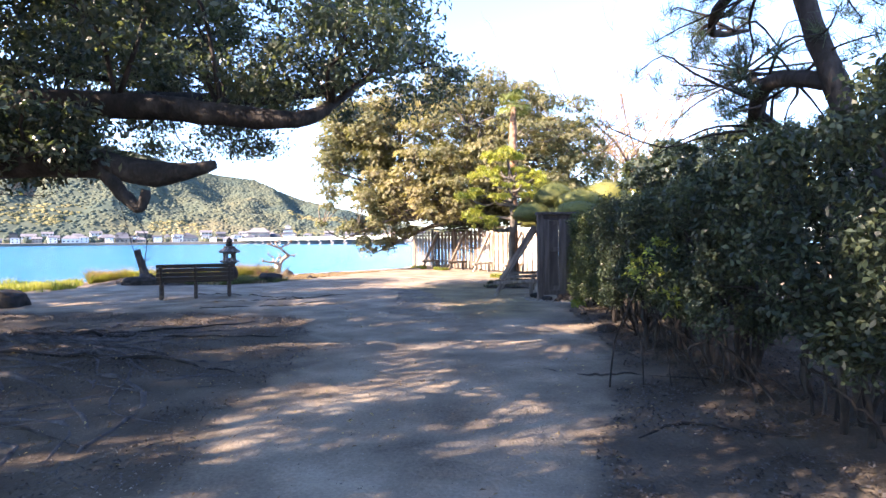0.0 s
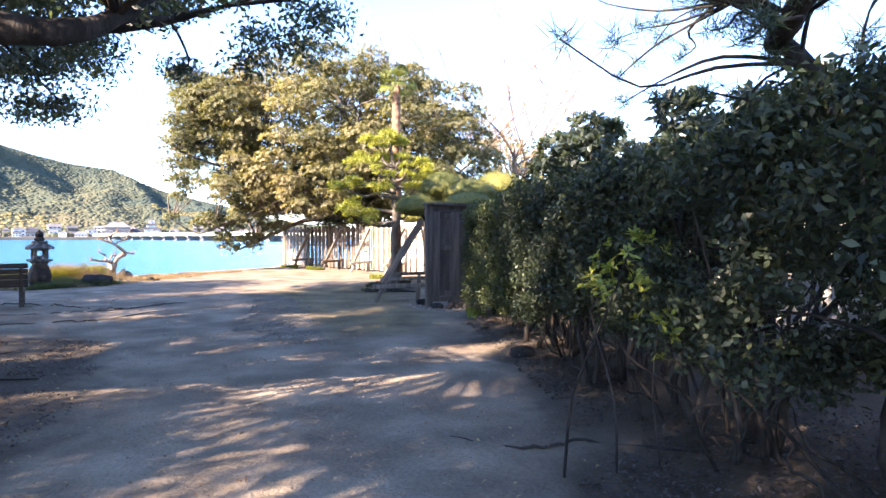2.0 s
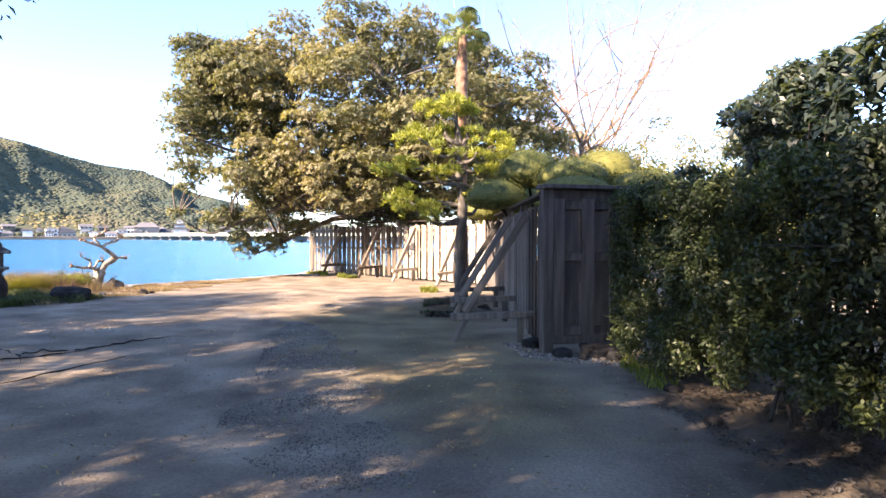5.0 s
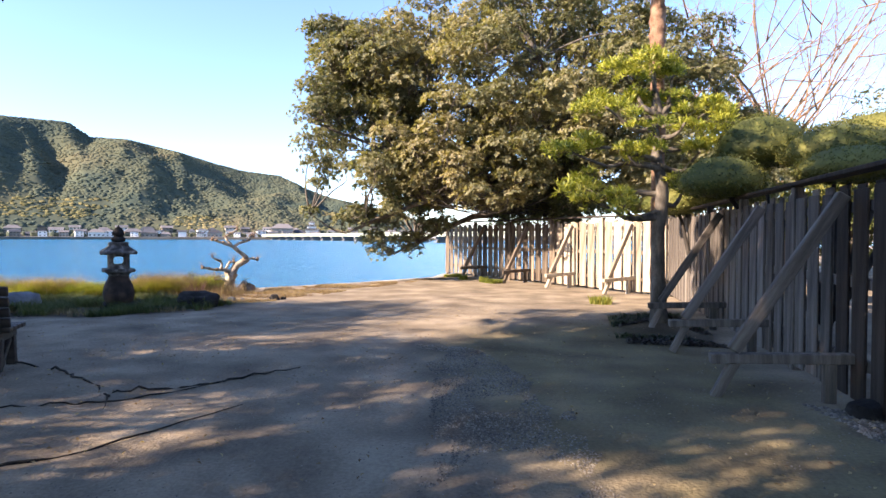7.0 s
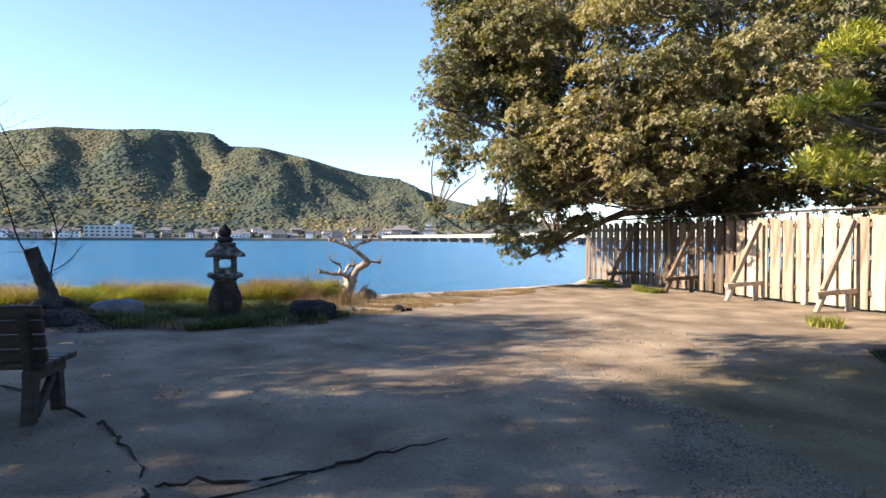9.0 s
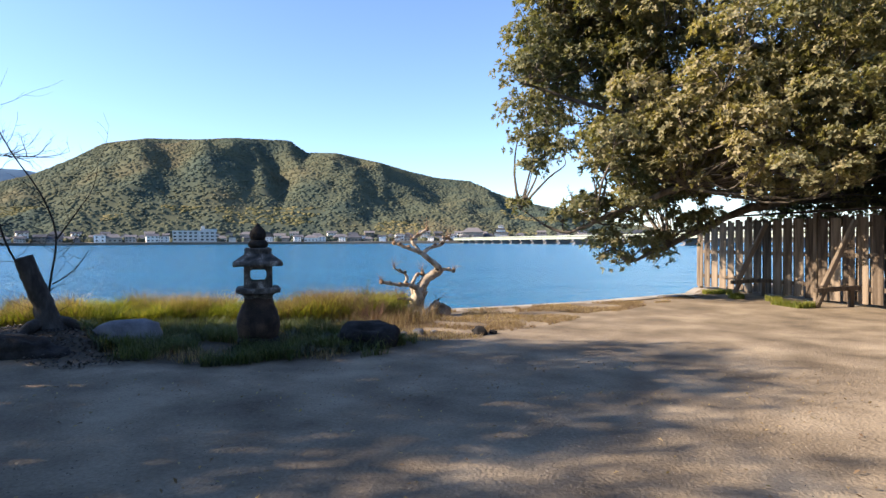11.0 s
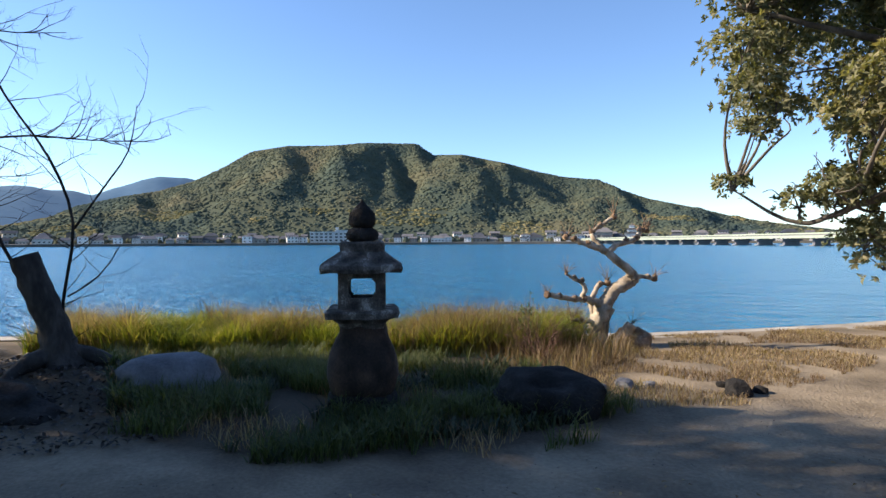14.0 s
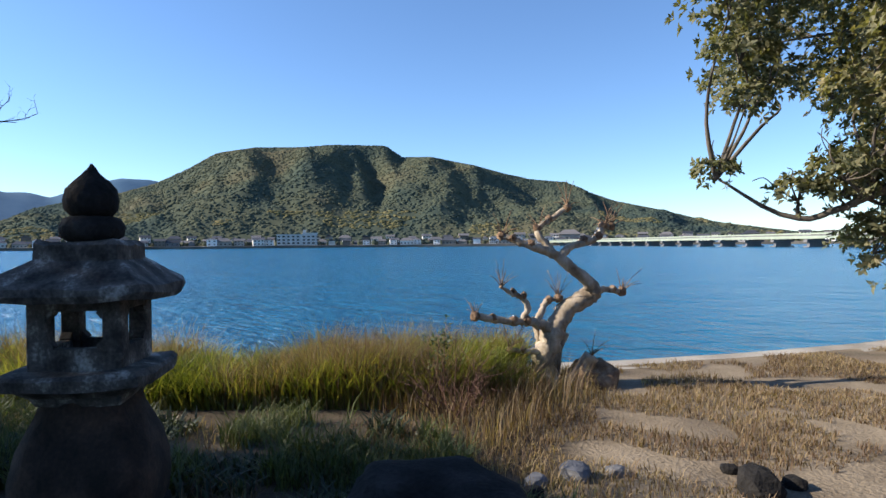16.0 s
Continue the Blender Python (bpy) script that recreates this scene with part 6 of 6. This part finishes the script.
blades("dry_grass", scatter(TALL, 22000, -0.25), 0.42, 0.0026, M_DRY, "dry stalks among the tall green grass", 0.9)
SHORT = [(-5.6, 21.9), (-6.2, 20.8), (-7.2, 20.0), (-8.3, 19.7), (-9.8, 20.4), (-11.0, 21.2), (-9.2, 22.4), (-7.6, 23.2), (-6.3, 23.0)]
# darker grass copy with the shade round the lantern put into its colour
M_WEED = mat("shaded_dark_grass", [(0.032, 0.05, 0.014), (0.066, 0.092, 0.026), (0.135, 0.15, 0.055)], 0.8, 0.6, 0, 3, 3, isl=0.5, trans=0.3)
blades("grass_tuft", ragged(scatter(SHORT, 17000, 0.0, 1.5), SHORT, 0.3), 0.16, 0.0038, M_WEED, "low grass round the lantern, darkened for the shade there", 1.4)
DRY1 = [(-5.2, 22.9), (-5.9, 22.4), (-7.3, 22.6), (-8.4, 24.0), (-8.3, 24.8), (-7.0, 25.8), (-6.0, 26.9), (-5.6, 26.2), (-5.0, 24.6)]
blades("dry_grass", ragged(scatter(DRY1, 17000, -0.15, 1.6), DRY1, 0.4), 0.05, 0.003, M_DRY, "dry reddish grass round the bare tree", 1.1)
blades("reed_tuft", scatter([(-6.7, 23.0), (-7.8, 23.3), (-9.0, 23.6), (-8.8, 24.3), (-7.5, 25.2), (-6.6, 24.6)], 2600, -0.25, 1.1), 0.27, 0.0024, M_DRY, "tall dry reddish grass tuft", 0.7)
DRY2 = [(-5.0, 23.6), (-5.8, 25.5), (-5.9, 26.9), (-4.7, 28.4), (-2.9, 31.2), (-2.3, 31.2), (-3.5, 28.6), (-4.2, 26.2)]
blades("sparse_grass", ragged(scatter(DRY2, 17000, -0.15, 1.2), DRY2, 0.4), 0.04, 0.003, M_DRY, "thin short dry grass on sand", 1.0)
FENCE_GRASS = [(-2.3, 32.0), (-2.7, 31.5), (-0.9, 28.6), (-0.5, 28.95)]
blades("weeds", scatter(FENCE_GRASS, 2600, 0.0, 1.5), 0.12, 0.006, M_GRASS, "green weeds at the foot of the fence", 0.8)
blades("weeds", scatter([(1.35, 23.6), (1.75, 23.4), (1.85, 23.9), (1.4, 24.1)], 500, -1), 0.16, 0.007, M_GRASS, "small green tuft before the fence", 0.9)
blades("weeds", scatter([(1.2, 19.2), (2.5, 18.9), (2.6, 21.4), (1.4, 21.2)], 1300, 0.0), 0.08, 0.009, M_LEAF_HEDGE, "dark creeping weeds under the clipped tree", 1.6)
blades("weeds", scatter([(3.1, 13.4), (3.4, 13.2), (3.5, 15.0), (3.2, 14.4)], 350, -0.2), 0.12, 0.005, M_GRASS, "weeds at the foot of the hedge", 0.9)
blades("sea_wall_grass", ragged(scatter([(-12.9, 16.4), (-11.5, 17.2), (-11.2, 18.6), (-12.2, 20.4), (-13.2, 20.6), (-15.0, 17.8)], 9000, -0.4), [(-12.9, 16.4), (-11.5, 17.2), (-11.2, 18.6), (-12.2, 20.4), (-13.2, 20.6), (-15.0, 17.8)], 0.2), 0.2, 0.006, M_GRASS, "green grass patch on the shore beyond the bench")
blades("sea_wall_grass", scatter([(-14.9, 19.4), (-14.4, 20.4), (-20, 15.6), (-21.5, 13.5), (-17, 15.6)], 11000, -0.3), 0.27, 0.006, M_GRASS, "green grass strip along the sea wall")


blades("grass_tuft", ragged(scatter(SHORT, 4500, 0.1, 1.3), SHORT, 0.4), 0.10, 0.009, M_LEAF_HEDGE, "broad-leaved low weeds among the grass", 1.5)
blades("dry_grass", ragged(scatter(SHORT, 5000, 0.0, 1.6), SHORT, 0.4), 0.10, 0.003, M_DRY, "dead dry blades among the dark grass", 1.4)


def scraps(name, pts, size, material, label, category, flat=0.8):
    n = len(pts)
    out = np.tile(np.array([0, 0, 1.6]), (n, 1))
    ob = leaf_mesh(name, pts + np.array([0, 0, 0.012]) + np.abs(RNG.normal(0, 0.012, (n, 1))) * np.array([0, 0, 1]), out, size, size * 0.5, material, None, "", 0.0, 0.5)
    return tagged(ob, label, category, kind="stuff")


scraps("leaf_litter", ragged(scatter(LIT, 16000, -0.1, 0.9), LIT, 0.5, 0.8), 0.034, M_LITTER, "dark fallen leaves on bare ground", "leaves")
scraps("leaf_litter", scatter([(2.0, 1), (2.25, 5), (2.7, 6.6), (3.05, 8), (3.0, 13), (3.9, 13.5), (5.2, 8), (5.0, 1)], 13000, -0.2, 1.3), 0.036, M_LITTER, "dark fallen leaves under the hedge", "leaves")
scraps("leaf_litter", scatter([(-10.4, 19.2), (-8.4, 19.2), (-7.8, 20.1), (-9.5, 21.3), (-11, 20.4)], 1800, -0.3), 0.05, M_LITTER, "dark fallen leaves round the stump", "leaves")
scraps("leaf_litter", scatter([(1.3, 18.8), (2.6, 18.6), (2.6, 21.6), (1.5, 21.3)], 2500, -0.1), 0.06, M_LITTER, "fallen leaves under the clipped tree", "leaves")

def pebbles(name, pts, size, material, label):
    n = len(pts)
    s = size * RNG.uniform(0.5, 1.4, (n, 1, 1))
    oct_ = np.array([[1, 0, 0], [0, 1, 0], [-1, 0, 0], [0, -1, 0], [0.1, 0, 0.7]])
    a = RNG.uniform(0, 6.28, n)
    rot = np.stack([np.stack([np.cos(a), -np.sin(a), 0 * a], 1), np.stack([np.sin(a), np.cos(a), 0 * a], 1), np.stack([0 * a, 0 * a, 1 + 0 * a], 1)], 1)
    co = np.einsum("nij,kj->nki", rot, oct_ * np.array([1, 0.75, 1])) * s + pts[:, None, :]
    b0 = np.arange(n)[:, None] * 5
    tri = np.concatenate([b0 + np.array([0, 1, 4]), b0 + np.array([1, 2, 4]), b0 + np.array([2, 3, 4]), b0 + np.array([3, 0, 4])], 0)
    me = bpy.data.meshes.new(name)
    me.from_pydata(co.reshape(-1, 3).tolist(), [], tri.tolist())
    me.materials.append(material)
    return tagged(new(name, me), label, "gravel", kind="stuff")


GRAVEL = [(-1.5, 18.6), (-0.6, 18.2), (0.3, 15.6), (0.5, 14.0), (1.0, 11.4), (0.2, 11.2), (-0.5, 12.6), (-0.7, 14.6), (-0.9, 16.4)]
pebbles("gravel", ragged(scatter(GRAVEL, 18000, -0.1, 1.1), GRAVEL, 0.3), 0.010, M_GRAVEL, "grey gravel spread on the packed earth")
pebbles("gravel", scatter([(2.3, 14.9), (3.4, 14.3), (3.4, 14.8), (2.6, 15.6), (2.2, 15.9)], 1100, -0.4, 1.3), 0.022, M_GRAVEL, "gravel chips at the foot of the gate")
pebbles("gravel", scatter([(-4, 4), (3, 4), (3, 15), (1, 24), (-5, 23), (-6.6, 20), (-9, 18.6), (-7, 16)], 17000, -0.2, 1.3), 0.007, M_GRAVEL, "scattered small stones on the yard")

scraps("fallen_leaf", scatter([(-3, 3), (3, 3), (3, 14), (2, 22), (-4.6, 22), (-6.4, 20), (-9, 18.6), (-7, 16)], 2600, -0.1, 1.5), 0.036, M_DRY, "scattered fallen leaves on the yard", "leaves")

# roots of the overhanging tree, half sunk into the earth
M_ROOT = mat("earthy_root_bark", [(0.026, 0.024, 0.024), (0.06, 0.055, 0.053), (0.11, 0.10, 0.096)], 9, 0.85, 1.0, 10, 50, spec=0.25, bump_dist=0.02)
for i in range(64):
    a, reach = RNG.uniform(-1.25, 1.15), RNG.uniform(2.2, 5.6)
    x0, y0 = -6.0 + RNG.uniform(0.4, 2.6) * math.cos(a), 6.6 + RNG.uniform(0.4, 2.6) * math.sin(a)
    pts = []
    for f in np.linspace(0, 1, 7):
        x, y = x0 + reach * f * math.cos(a + 0.5 * math.sin(5 * f + i)) + RNG.normal(0, 0.07), y0 + reach * f * math.sin(a + 0.5 * math.sin(5 * f + i)) + RNG.normal(0, 0.07)
        if not in_poly(np.array([x]), np.array([y]), LIT)[0]:
            break
        pts.append((x, y))
    if len(pts) > 3:
        r = RNG.uniform(0.022, 0.05)
        tb = Tubes()
        tb.add([(x, y, ground_z(x, y) - r * 0.25) for x, y in pts], [r * (1 - 0.75 * k_ / (len(pts) - 1)) for k_ in range(len(pts))], 7, 5, 0.3, 0.5)
        tagged(tb.make("surface_root", M_ROOT, None), "grey-brown tree root half sunk in the ground", "root", "roots of the overhanging tree")

# surface roots
for pts, r in (([(-6.6, 16.9), (-5.7, 16.6), (-4.7, 16.2), (-4.2, 15.9), (-3.6, 15.45), (-3.3, 15.0)], 0.03), ([(-3.6, 15.5), (-3.2, 15.7), (-2.8, 16.1), (-2.35, 16.75)], 0.028), ([(-4.6, 13.2), (-3.6, 13.7), (-2.9, 14.0), (-2.3, 15.3)], 0.026), ([(-5.0, 14.6), (-3.9, 15.0), (-3.3, 15.3), (-2.6, 16.5)], 0.02),
               ([(3.6, 6.9), (3.0, 7.3), (2.6, 7.2), (2.1, 7.5)], 0.03), ([(3.7, 5.2), (3.0, 5.6), (2.6, 5.3)], 0.035), ([(-5.5, 7.5), (-4.2, 8.6), (-3.2, 9.2), (-1.6, 9.6)], 0.06), ([(-5.5, 7.2), (-3.8, 7.0), (-2.4, 7.5), (-1.2, 7.2)], 0.06), ([(-5.6, 6.6), (-4.0, 5.6), (-2.6, 5.4), (-1.2, 4.8)], 0.055), ([(-4.6, 9.0), (-3.4, 10.2), (-2.6, 11.2)], 0.045)):
    tb = Tubes()
    tb.add([(x, y, ground_z(x, y) + r * 0.1 + 0.004) for x, y in pts], [r * 0.3] + [r * 0.36] * (len(pts) - 2) + [r * 0.1], 6, 7, 0.35, 1.3)
    ob = tb.make("surface_root", M_BARK, None)
    tagged(ob, "dark tree root lying along the ground", "root", "surface roots")
